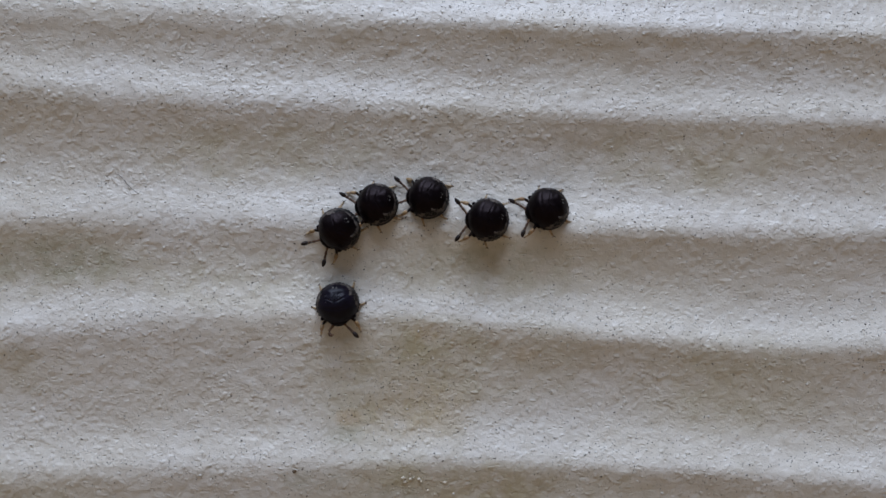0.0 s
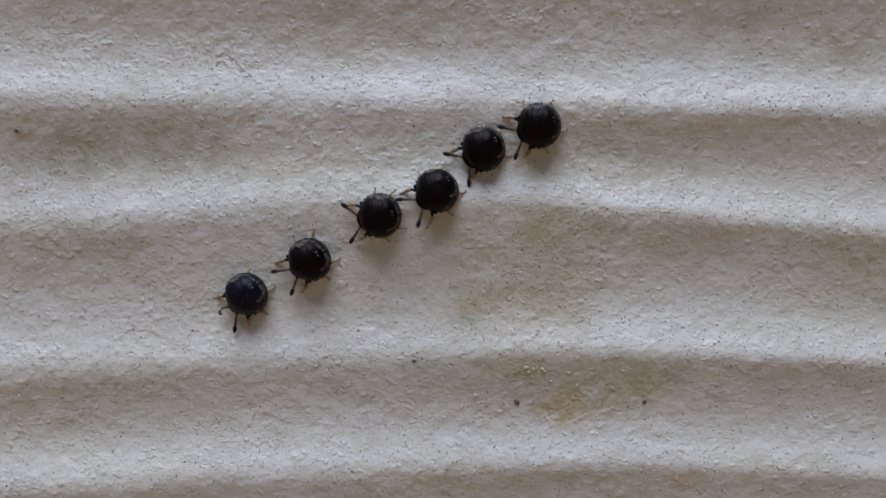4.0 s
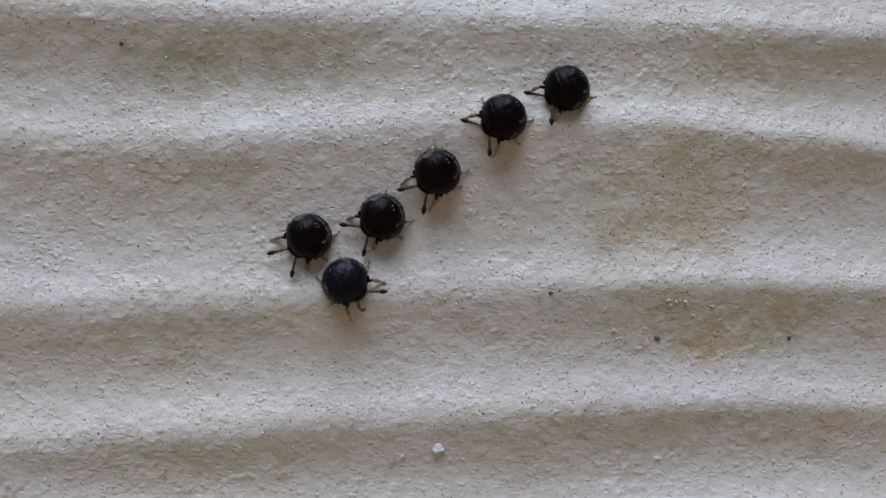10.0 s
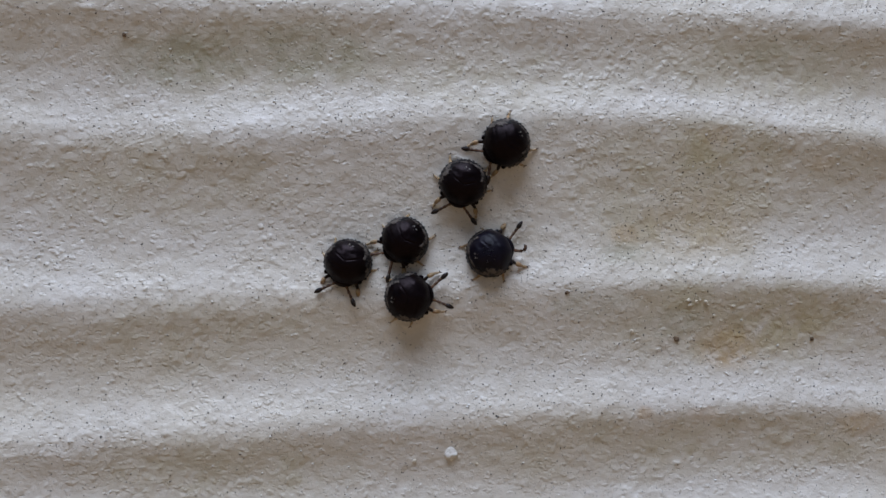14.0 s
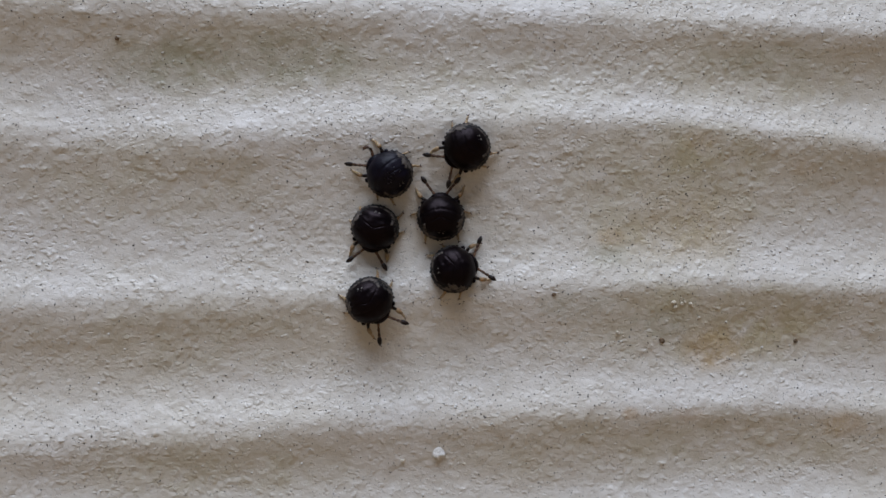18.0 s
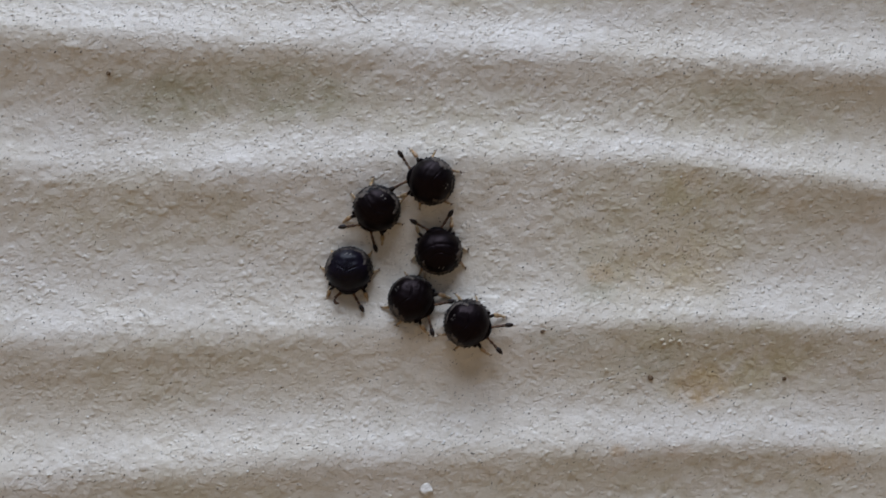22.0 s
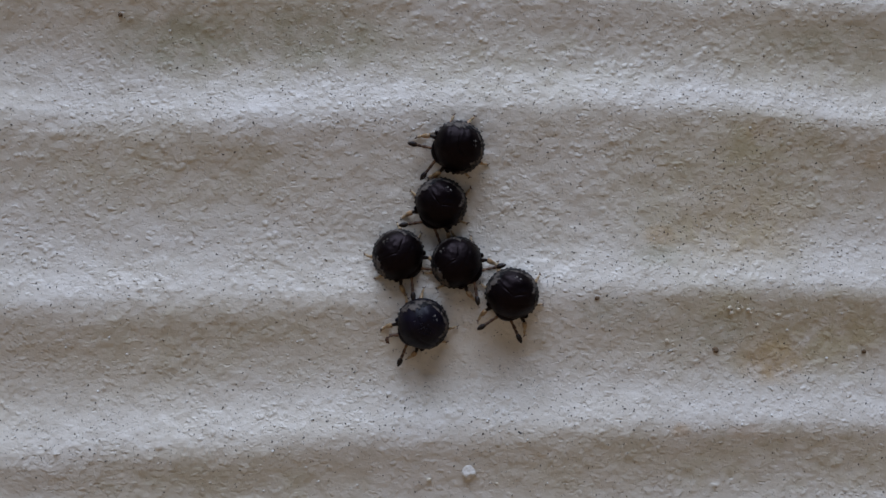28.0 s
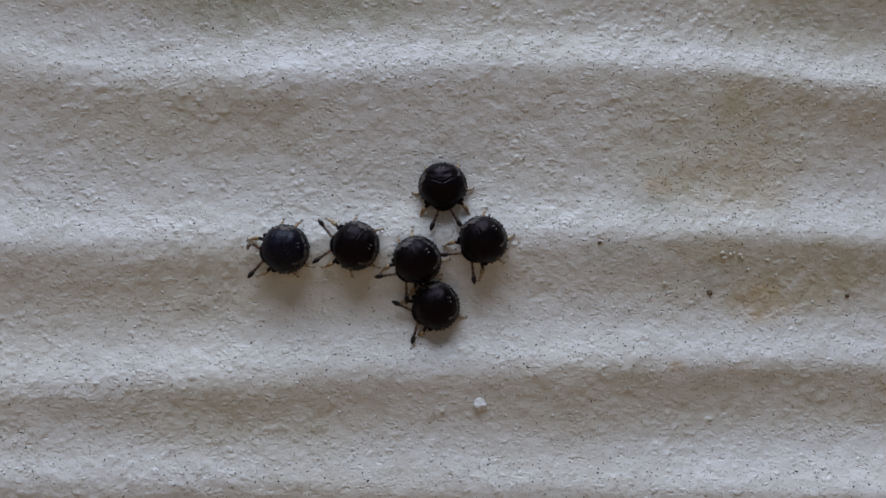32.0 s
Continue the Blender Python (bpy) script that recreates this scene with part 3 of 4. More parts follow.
        part("shin", tube([(0, 0.57, 0.08), (bend * 0.25, 0.72, 0.02), (bend * 0.6, 0.90, -0.12), (bend, 1.11, -0.32)],
                          [0.08 * k, 0.11 * k, 0.105 * k, 0.07 * k]), AMBER, leg, "amber translucent shin")
        part("foot", tube([(bend, 1.08, -0.31), (bend * 1.25, 1.20, -0.36), (bend * 1.7, 1.34, -0.40), (bend * 2.1, 1.48, -0.42)],
                          [0.05, 0.07 * k, 0.06 * k, 0.025]), FOOT, leg, "pale amber foot")
        part("claw", tube([(bend * 2.1 - 0.15, 1.56, -0.42), (bend * 2.1 - 0.06, 1.49, -0.40), (bend * 2.1, 1.46, -0.40), (bend * 2.1 + 0.06, 1.49, -0.40), (bend * 2.1 + 0.15, 1.56, -0.42)],
                          [0.012, 0.04, 0.05, 0.04, 0.012], 6), BROWN_LIMB, leg, "brown forked claw")
    return tagged(bug, "round glossy black bug nymph walking on the pale wall", "insect", "bugs walking in a loose file")


first_bug = build_bug()
bugs = [first_bug] + [copy_thing(first_bug, Matrix.Identity(4)) for _ in range(5)]

# a dusty scuff on the back of the one that leads
scuff = bmesh.new()
rng = random.Random(3)
for k in range(26):
    cx, cy, a, size = rng.gauss(0.15, 0.34), rng.gauss(-0.15, 0.22), rng.uniform(0, 3), rng.uniform(0.03, 0.09)
    for px, py in [(math.cos(q) * size, math.sin(q) * size * 0.45) for q in (0, 1.05, 2.1, 3.14, 4.2, 5.24)]:
        x, y = cx + px * math.cos(a) - py * math.sin(a), cy + px * math.sin(a) + py * math.cos(a)
        scuff.verts.new((x * MM, y * MM, on_shell(x, y, 0.01 + 0.002 * k) * MM))
    scuff.verts.ensure_lookup_table()
    scuff.faces.new(scuff.verts[-6:])
bmesh.ops.solidify(scuff, geom=scuff.faces, thickness=0.012 * MM)
part("dust_scuff", scuff, DUST, first_bug, "whitish dusty scuff on the back")
# its antenna on one side is short and curled into a hook
hooked = next(o for o in first_bug.children if o.name == "antenna")
for o in list(hooked.children):
    bpy.data.objects.remove(o)
hooked.data = bpy.data.meshes.new("antenna")
bend = tube([(0, 0, 0), (0.02, 0.30, 0.05), (0.06, 0.58, 0.10), (0.05, 0.80, 0.16), (-0.05, 0.98, 0.22), (-0.22, 1.06, 0.26), (-0.38, 1.02, 0.28), (-0.47, 0.90, 0.28)],
            [0.11, 0.14, 0.10, 0.13, 0.14, 0.13, 0.13, 0.05])
bend.to_mesh(hooked.data)
bend.free()
hooked.data.materials.append(BROWN_LIMB)
hooked.data.polygons.foreach_set("use_smooth", [True] * len(hooked.data.polygons))
tagged(hooked, "brown antenna curled into a hook")
for ob in first_bug.children:
    if ob.name.startswith(("shell", "head", "shoulder")):
        ob.data = ob.data.copy()
        ob.data.materials[0] = BLUE_SHELL
tagged(first_bug, "round blue-black bug nymph with a dusty scuff on its back", "insect", "bugs walking in a loose file")

# three grains of dirt; the first grain stands in for a small hole
DARK_GRAINS = [(-31.15, 16.0, 0.18), (7.2, -6.35, 0.18), (29.3, -10.6, 0.21), (17.0, -10.5, 0.25)]
PALE_GRAINS = [(-2.9, -20.5, 0.66), (-6.07, -21.1, 0.27), (-0.62, -21.4, 0.2), (17.85, -7.05, 0.25), (18.02, -7.5, 0.26), (18.6, -7.2, 0.24), (18.9, -7.05, 0.15), (19.4, -7.22, 0.25),
               (19.6, -7.45, 0.18), (21.95, -7.62, 0.25), (20.25, -8.45, 0.2), (13.0, -9.8, 0.25), (13.5, -10.1, 0.14), (20.9, -8.9, 0.12)]

# ---- grit and specks on the wall ----
def grain(name, x, z, size, flat, material, label, seed, group=""):
    me = bpy.data.meshes.new(name)
    bm = pebble(size, size * 0.92, size * flat, seed, 0.32 if size > 0.5 else 0.55, 3)
    bm.to_mesh(me)
    bm.free()
    me.materials.append(material)
    me.polygons.foreach_set("use_smooth", [True] * len(me.polygons))
    ob = new(name, me)
    ob.matrix_world = on_wall(x, z, seed * 57.0, True, 0.12 if size > 0.5 else -size * flat * 0.5)
    return tagged(ob, label, "grit", group)


for i, (x, z, size) in enumerate(DARK_GRAINS):
    grain("dark_grain", x, z, size, 0.5, GRIT_DARK, "small dark brown grain on the wall, for dirt or a small hole", i + 1.0, "dirt grains on the wall")
for i, (x, z, size) in enumerate(PALE_GRAINS):
    big = size > 0.5
    size = size if big else size * 0.68
    grain("white_grain", x, z, size, 0.8 if big else 0.6, GRIT_WHITE if big else GRIT_TAN,
          "knobbly white crumb stuck to the wall" if big else "tiny off-white crumb stuck to the wall", i + 40.0, "" if big else "pale crumbs on the wall")


def build_specks():
    """Countless fine dark specks, thicker on the crests of the ripples."""
    rng = np.random.RandomState(5)
    n = 52000
    x, z = rng.uniform(-50, 70, n), rng.uniform(-33, 45, n)
    slope = (ripple(x, z + 0.4) - ripple(x, z - 0.4)) / 0.8
    high = np.clip(ripple(x, z) / RIPPLE, 0, 1)
    keep = rng.rand(n) < np.clip(0.15 + 0.5 * high * high - 1.0 * slope, 0.12, 1.0)
    x, z = x[keep], z[keep]
    # freckles in three stains and a tan patch
    for cx, cz, sx, sz, count in ((16.4, 1.2, 3.8, 2.6, 420), (20, -9.5, 4.5, 1.9, 170), (-19, 13.5, 6, 1.6, 110), (33, -18.5, 4, 1.2, 110)):
        x = np.concatenate([x, rng.normal(cx, sx, count)])
        z = np.concatenate([z, rng.normal(cz, sz, count)])
    y = wall_form(x, z)
    size = 0.022 + 0.055 * rng.rand(len(x)) ** 5
    ring = np.array([(math.cos(a), math.sin(a)) for a in np.arange(6) * math.pi / 3])
    co, faces = [], []
    for k in range(len(x)):
        a = rng.uniform(0, math.pi)
        long = 1 + 1.3 * rng.rand() ** 2
        c, s = math.cos(a), math.sin(a)
        base = len(co)
        for px, pz in ring * rng.uniform(0.75, 1.2, (6, 1)):
            ux, uz = px * long * size[k], pz * size[k]
            co.append(((x[k] + c * ux - s * uz) * MM, (-y[k] + 0.01) * MM, MID + (z[k] + s * ux + c * uz) * MM))
        co.append((x[k] * MM, (-y[k] - 0.04 - 0.3 * size[k]) * MM, MID + z[k] * MM))
        faces += [(base + j, base + (j + 1) % 6, base + 6) for j in range(6)]
    me = bpy.data.meshes.new("dirt_specks")
    me.from_pydata(co, [], faces)
    me.materials.append(SPECK)
    tagged(new("dirt_specks", me), "fine dark dirt specks sprinkled over the wall", "dirt", kind="stuff")


build_specks()


def build_crumbs():
    """Countless little grains of paint standing proud, most of them on the crests."""
    rng = np.random.RandomState(11)
    n = 26000
    x, z = rng.uniform(-50, 70, n), rng.uniform(-33, 45, n)
    slope = (ripple(x, z + 0.4) - ripple(x, z - 0.4)) / 0.8
    keep = rng.rand(n) < np.clip(0.10 - 0.9 * slope, 0.08, 0.55)
    x, z = x[keep], z[keep]
    y = wall_form(x, z)
    size = 0.05 + 0.11 * rng.rand(len(x)) ** 4
    co, faces = [], []
    for k in range(len(x)):
        a, base, w = rng.uniform(0, math.pi), len(co), rng.uniform(0.6, 1.0)
        c, s = math.cos(a), math.sin(a)
        for wide, up in ((1.0, -0.15), (0.72, 0.42)):
            for q in range(6):
                r = wide * rng.uniform(0.75, 1.15)
                ux, uz = math.cos(q * math.pi / 3) * r * size[k], math.sin(q * math.pi / 3) * r * w * size[k]
                co.append(((x[k] + c * ux - s * uz) * MM, (-y[k] - up * size[k]) * MM, MID + (z[k] + s * ux + c * uz) * MM))
        co.append((x[k] * MM, (-y[k] - 0.6 * size[k]) * MM, MID + z[k] * MM))
        for j in range(6):
            i = (j + 1) % 6
            faces += [(base + j, base + i, base + 6 + i, base + 6 + j), (base + 6 + j, base + 6 + i, base + 12)]
    me = bpy.data.meshes.new("paint_crumbs")
    me.from_pydata(co, [], faces)
    me.polygons.foreach_set("use_smooth", [True] * len(me.polygons))
    me.materials.append(GRIT_PALE)
    tagged(new("paint_crumbs", me), "tiny off-white crumbs of paint standing proud of the wall", "paint crumbs", kind="stuff")


build_crumbs()


def build_fibre():
    """A hair of lint lying on the wall, and the flaky scar in the paint beside it."""
    pts = []
    for k in range(15):
        u = k / 14
        x = -10.75 + 2.5 * u + 0.1 * math.sin(u * 7)
        z = 23.15 - 1.25 * math.sin(u * 1.35) - 1.0 * u * u
        p, n = foot(x, z)
        pts.append((p + n * (0.05 + 0.06 * math.sin(u * 9) ** 2) * MM) / MM)
    bm = tube(pts, [0.019] * 14 + [0.012], 6)
    me = bpy.data.meshes.new("lint_fibre")
    bm.to_mesh(me)
    bm.free()
    me.materials.append(DARK_LIMB)
    tagged(new("lint_fibre", me), "short dark curved hair of lint lying on the wall", "fibre")
    rng = random.Random(8)
    for x, z, long, turn in ((-11.3, 23.3, 0.55, 35), (-10.5, 22.2, 0.75, -38), (-9.6, 21.3, 0.6, -30), (-11.5, 22.6, 0.4, 10), (-8.7, 21.1, 0.45, 5)):
        flake = pebble(long, 0.22, 0.06, rng.random() * 9, 0.6, 2)
        me = bpy.data.meshes.new("paint_flake")
        flake.to_mesh(me)
        flake.free()
        me.materials.append(PAINT)
        ob = new("paint_flake", me)
        ob.matrix_world = on_wall(x, z, turn + 90, True, -0.02)
        tagged(ob, "raised flake of off-white paint on a crest", "paint flake", "paint flakes round a scar")


build_fibre()


# ---- what moves ----
def motions():
    track_a = (
        (0.00, 11.67, 9.99, 275), (0.50, 10.72, 7.36, 250), (0.70, 9.11, 5.64, 232), (1.00, 6.73, 4.75, 216),
        (1.20, 4.21, 3.36, 222), (1.50, 0.96, 3.68, 208), (1.70, -1.32, 4.43, 207), (2.00, -3.67, 4.83, 205),
        (2.50, -3.69, 4.87, 205), (3.00, -3.68, 4.62, 205), (3.20, -4.44, 4.08, 209), (3.50, -7.00, 2.14, 216),
        (4.00, -9.01, 0.03, 228), (4.50, -9.06, -1.40, 226), (6.50, -12.37, -6.65, 210), (7.00, -14.96, -5.82, 205),
        (7.50, -15.24, -5.77, 203), (8.00, -15.11, -5.87, 200), (8.50, -15.31, -5.77, 201), (9.00, -15.41, -5.59, 205),
        (9.25, -14.82, -5.70, 246), (9.50, -14.24, -5.81, 286), (10.00, -11.11, -5.37, 318), (10.50, -7.10, -5.62, 345),
        (11.00, -6.85, -5.61, 358), (11.50, -6.82, -5.65, 357), (12.00, -6.86, -5.60, 355), (12.50, -5.81, -4.86, 357),
        (12.70, -3.54, -5.22, 358), (13.00, 0.05, -3.93, 360), (13.20, 1.23, -3.14, 361), (13.50, 1.04, -3.21, 362),
        (14.17, 0.38, -2.98, 390), (14.83, -0.28, -2.75, 417), (15.50, -0.94, -2.53, 445), (16.00, -2.26, -1.33, 455),
        (16.20, -3.22, -1.15, 468), (16.50, -3.80, 0.18, 458), (16.70, -3.93, 2.13, 463), (17.00, -5.24, 3.32, 470),
        (17.20, -6.35, 3.89, 486), (17.50, -7.30, 4.48, 500), (18.00, -7.28, 4.30, 506), (18.50, -7.40, 4.48, 506),
        (19.00, -7.25, 4.35, 505), (19.50, -7.23, 4.65, 505), (20.00, -7.32, 4.48, 505), (20.50, -8.42, 3.93, 548),
        (20.70, -9.66, 3.15, 562), (21.00, -10.35, 1.65, 597), (21.20, -10.16, 0.61, 611), (21.50, -10.06, -0.03, 633),
        (22.00, -9.88, -1.15, 627), (22.50, -10.06, -1.13, 628), (23.00, -9.89, -1.26, 628), (23.50, -10.09, -1.20, 630),
        (24.00, -10.00, -1.78, 632), (24.20, -8.75, -2.97, 635), (24.50, -7.84, -6.58, 640), (24.70, -7.06, -8.06, 637),
        (25.00, -6.31, -7.97, 632), (25.20, -6.01, -8.33, 640), (25.50, -4.11, -7.82, 652), (26.00, -3.75, -8.20, 650),
        (26.50, -3.63, -8.11, 648), (27.17, -5.09, -8.25, 619), (27.83, -6.55, -8.40, 589), (28.50, -8.01, -8.54, 560),
        (28.70, -9.27, -9.19, 557), (29.00, -10.45, -9.01, 552), (29.50, -11.78, -8.69, 549), (30.00, -11.80, -8.59, 548),
        (30.50, -11.85, -8.64, 545), (30.70, -11.74, -8.71, 541), (31.00, -13.71, -7.52, 534), (31.20, -13.73, -6.98, 538),
        (31.50, -15.70, -6.81, 543), (31.70, -18.11, -7.10, 548), (32.00, -19.76, -7.37, 555),
    )
    track_b = (
        (0.00, 11.83, 17.36, 222), (0.50, 12.46, 13.97, 228), (0.70, 12.00, 11.07, 232), (1.00, 10.50, 8.94, 238),
        (1.20, 8.48, 7.86, 225), (1.50, 5.51, 7.28, 218), (1.70, 4.63, 6.18, 213), (2.00, 3.14, 5.85, 206),
        (2.50, 3.07, 6.03, 203), (3.00, 1.62, 6.20, 200), (3.20, 0.89, 6.61, 204), (3.50, -1.54, 5.57, 210),
        (4.00, -2.73, 3.43, 220), (4.50, -5.40, 3.42, 222), (6.50, -8.60, -2.67, 238), (7.00, -8.96, -3.15, 238),
        (7.50, -9.67, -2.89, 238), (8.00, -9.50, -2.95, 237), (8.50, -9.57, -2.91, 233), (9.00, -10.34, -2.48, 218),
        (9.50, -12.14, -1.77, 210), (10.00, -14.51, -1.32, 224), (10.50, -15.27, -2.21, 226), (11.00, -15.17, -2.19, 228),
        (11.50, -15.05, -2.30, 229), (12.00, -15.11, -2.27, 229), (12.50, -15.44, -2.24, 245), (12.70, -15.04, -3.72, 251),
        (13.00, -13.57, -5.34, 290), (13.20, -12.17, -6.45, 312), (13.50, -9.22, -6.72, 355), (15.50, -4.46, -6.05, 378),
        (16.00, -4.31, -5.27, 370), (16.20, -4.72, -5.29, 373), (16.50, -3.06, -5.15, 377), (16.70, -2.24, -3.82, 410),
        (17.00, -2.72, -1.59, 455), (17.20, -2.91, 0.22, 454), (17.50, -2.65, 0.46, 453), (18.00, -2.71, 0.49, 452),
        (18.50, -2.82, 0.41, 452), (19.00, -2.77, 0.53, 452), (19.50, -2.82, 0.48, 452), (20.00, -2.73, 0.70, 452),
        (20.50, -2.98, 1.67, 450), (20.70, -2.25, 2.22, 442), (21.00, -0.59, 4.78, 430), (21.20, 0.09, 6.22, 436),
        (21.50, -1.05, 7.25, 478), (22.00, -2.73, 6.79, 525), (22.50, -2.99, 6.92, 524), (23.00, -2.74, 6.71, 523),
        (23.50, -2.92, 6.73, 530), (24.00, -3.42, 6.38, 545), (24.20, -4.84, 6.06, 553), (24.50, -7.68, 5.92, 565),
        (24.70, -9.43, 5.06, 579), (25.00, -10.22, 2.95, 600), (25.20, -10.94, 1.36, 613), (25.50, -11.09, 0.73, 632),
        (26.00, -11.10, 0.70, 632), (26.50, -11.20, 0.86, 633), (28.50, -8.18, -4.16, 690), (28.70, -8.22, -4.26, 695),
        (29.00, -8.67, -4.54, 703), (29.50, -8.57, -4.59, 711), (30.00, -8.72, -4.47, 709), (30.50, -8.57, -4.54, 700),
        (30.70, -8.56, -4.49, 692), (31.00, -6.72, -5.20, 680), (31.20, -6.06, -5.36, 666), (31.50, -6.76, -6.76, 645),
        (31.70, -6.46, -7.41, 623), (32.00, -8.50, -8.05, 590),
    )
    track_c = (
        (0.00, 15.49, 19.59, 190), (0.50, 15.03, 17.85, 215), (0.70, 14.41, 16.60, 228), (1.00, 13.05, 14.34, 248),
        (1.20, 12.68, 12.31, 238), (1.50, 10.13, 9.49, 225), (1.70, 9.38, 9.35, 220), (2.00, 8.42, 8.99, 212),
        (2.50, 8.23, 9.18, 211), (3.00, 8.37, 8.93, 210), (3.20, 6.60, 7.39, 208), (3.50, 5.92, 7.26, 204),
        (4.00, 4.09, 7.56, 194), (4.50, 0.79, 5.72, 195), (6.50, -2.66, 5.42, 198), (7.00, -3.75, 5.85, 199),
        (7.50, -6.01, 4.97, 210), (8.00, -5.71, 3.94, 223), (8.50, -6.03, 4.02, 230), (9.00, -5.30, 2.89, 251),
        (9.50, -6.44, 0.67, 230), (10.00, -7.91, 0.49, 218), (10.50, -8.52, 0.33, 221), (11.00, -8.28, 0.36, 224),
        (11.50, -8.25, 0.44, 225), (12.00, -8.25, 0.44, 225), (12.50, -9.39, -0.96, 220), (12.70, -9.97, -2.87, 218),
        (13.00, -10.11, -1.56, 216), (13.20, -11.30, -1.21, 226), (13.50, -11.96, -2.15, 240), (15.50, -10.75, -5.39, 279),
        (16.00, -10.06, -5.92, 303), (16.20, -8.86, -6.30, 316), (16.50, -8.41, -6.10, 330), (16.70, -7.89, -5.57, 344),
        (17.00, -5.27, -6.09, 354), (17.20, -3.86, -5.71, 374), (17.50, -1.84, -4.24, 370), (18.00, -1.56, -4.28, 377),
        (18.50, -1.63, -4.21, 377), (19.00, -1.60, -4.29, 377), (19.50, -1.60, -4.12, 377), (20.00, -1.61, -3.86, 377),
        (20.50, -2.35, -3.62, 428), (20.70, -2.54, -3.01, 435), (21.00, -2.32, -1.97, 445), (21.20, -1.97, -0.10, 451),
        (21.50, -1.84, 0.70, 460), (22.00, -1.96, 0.64, 460), (22.50, -2.11, 0.86, 460), (23.00, -1.93, 0.57, 460),
        (23.50, -1.81, 0.52, 465), (24.00, -2.29, 1.69, 480), (24.20, -2.25, 1.60, 481), (24.50, -2.50, 2.44, 482),
        (24.70, -3.90, 3.24, 503), (25.00, -5.77, 2.76, 535), (25.20, -5.69, 2.85, 539), (25.50, -5.70, 3.14, 545),
        (26.00, -5.75, 3.06, 545), (26.50, -5.71, 3.04, 546), (27.17, -5.53, 2.16, 571), (27.83, -5.34, 1.28, 595),
        (28.50, -5.16, 0.41, 620), (28.70, -4.96, -0.10, 628), (29.00, -4.28, -0.49, 640), (29.50, -4.15, -0.51, 636),
        (30.00, -4.28, -0.03, 635), (30.50, -4.17, -0.37, 635), (30.70, -4.17, -0.50, 635), (31.00, -3.65, -1.21, 635),
        (31.20, -2.16, -2.06, 630), (31.50, -1.49, -3.76, 622), (31.70, -1.50, -5.09, 608), (32.00, -2.88, -6.34, 588),
    )
    track_d = (
        (0.00, 20.47, 20.21, 172), (0.50, 19.84, 19.08, 185), (0.70, 18.22, 19.23, 193), (1.00, 16.05, 18.92, 205),
        (1.20, 15.56, 17.74, 214), (1.50, 14.29, 15.25, 220), (1.70, 12.88, 13.48, 221), (2.00, 12.20, 13.24, 222),
        (2.50, 11.96, 13.24, 222), (3.00, 12.08, 13.05, 222), (3.20, 11.89, 12.47, 221), (3.50, 9.83, 10.80, 220),
        (4.00, 9.47, 9.65, 218), (4.50, 5.63, 8.58, 214), (6.50, 3.47, 7.72, 198), (7.00, 1.96, 8.09, 193),
        (7.50, -0.28, 7.69, 199), (8.00, -1.45, 7.76, 207), (8.50, -1.37, 7.94, 210), (9.00, -1.29, 6.91, 215),
        (9.50, -1.15, 6.36, 217), (10.00, -2.95, 4.55, 230), (10.50, -4.11, 3.49, 226), (11.00, -4.24, 2.74, 222),
        (11.50, -4.32, 2.68, 222), (12.00, -4.29, 2.66, 222), (12.50, -4.46, 1.50, 230), (12.70, -4.83, 0.05, 236),
        (13.00, -5.31, -0.85, 236), (13.20, -5.45, -1.33, 232), (13.50, -6.50, -2.07, 225), (15.50, -7.18, -1.13, 225),
        (16.00, -8.33, -1.35, 215), (16.20, -10.65, -0.86, 212), (16.50, -13.13, -4.06, 237), (16.70, -13.01, -5.77, 266),
        (17.00, -12.02, -5.94, 303), (17.20, -11.07, -6.11, 305), (17.50, -8.88, -6.95, 304), (18.00, -8.90, -6.89, 304),
        (18.50, -9.06, -7.14, 304), (19.00, -8.98, -6.98, 303), (19.50, -8.86, -6.80, 303), (20.00, -9.03, -6.75, 303),
        (20.50, -7.26, -6.21, 350), (20.70, -5.86, -6.72, 362), (21.00, -3.67, -6.60, 379), (21.20, -2.18, -6.03, 375),
        (21.50, 0.63, -5.18, 368), (22.00, 0.60, -5.69, 338), (22.50, 0.47, -5.94, 336), (23.00, 0.56, -5.82, 334),
        (23.50, 0.74, -5.82, 340), (24.00, 0.14, -5.35, 363), (24.20, -0.09, -4.16, 412), (24.50, 0.13, -2.27, 448),
        (24.70, 0.29, -0.76, 470), (25.00, -0.17, 2.74, 490), (25.20, -1.22, 4.55, 495), (25.50, -1.09, 4.83, 503),
        (26.00, -1.11, 4.70, 500), (26.50, -1.32, 5.15, 501), (27.17, -2.61, 5.35, 526), (27.83, -3.90, 5.56, 550),
        (28.50, -5.18, 5.76, 575), (28.70, -6.48, 4.78, 582), (29.00, -7.15, 4.27, 592), (29.50, -7.11, 4.24, 593),
        (30.00, -7.19, 4.42, 593), (30.50, -7.07, 4.27, 597), (30.70, -7.11, 4.27, 604), (31.00, -6.77, 3.80, 615),
        (31.20, -6.04, 2.62, 623), (31.50, -6.11, -0.49, 636), (31.70, -6.22, -1.67, 636), (32.00, -6.36, -1.75, 635),
    )
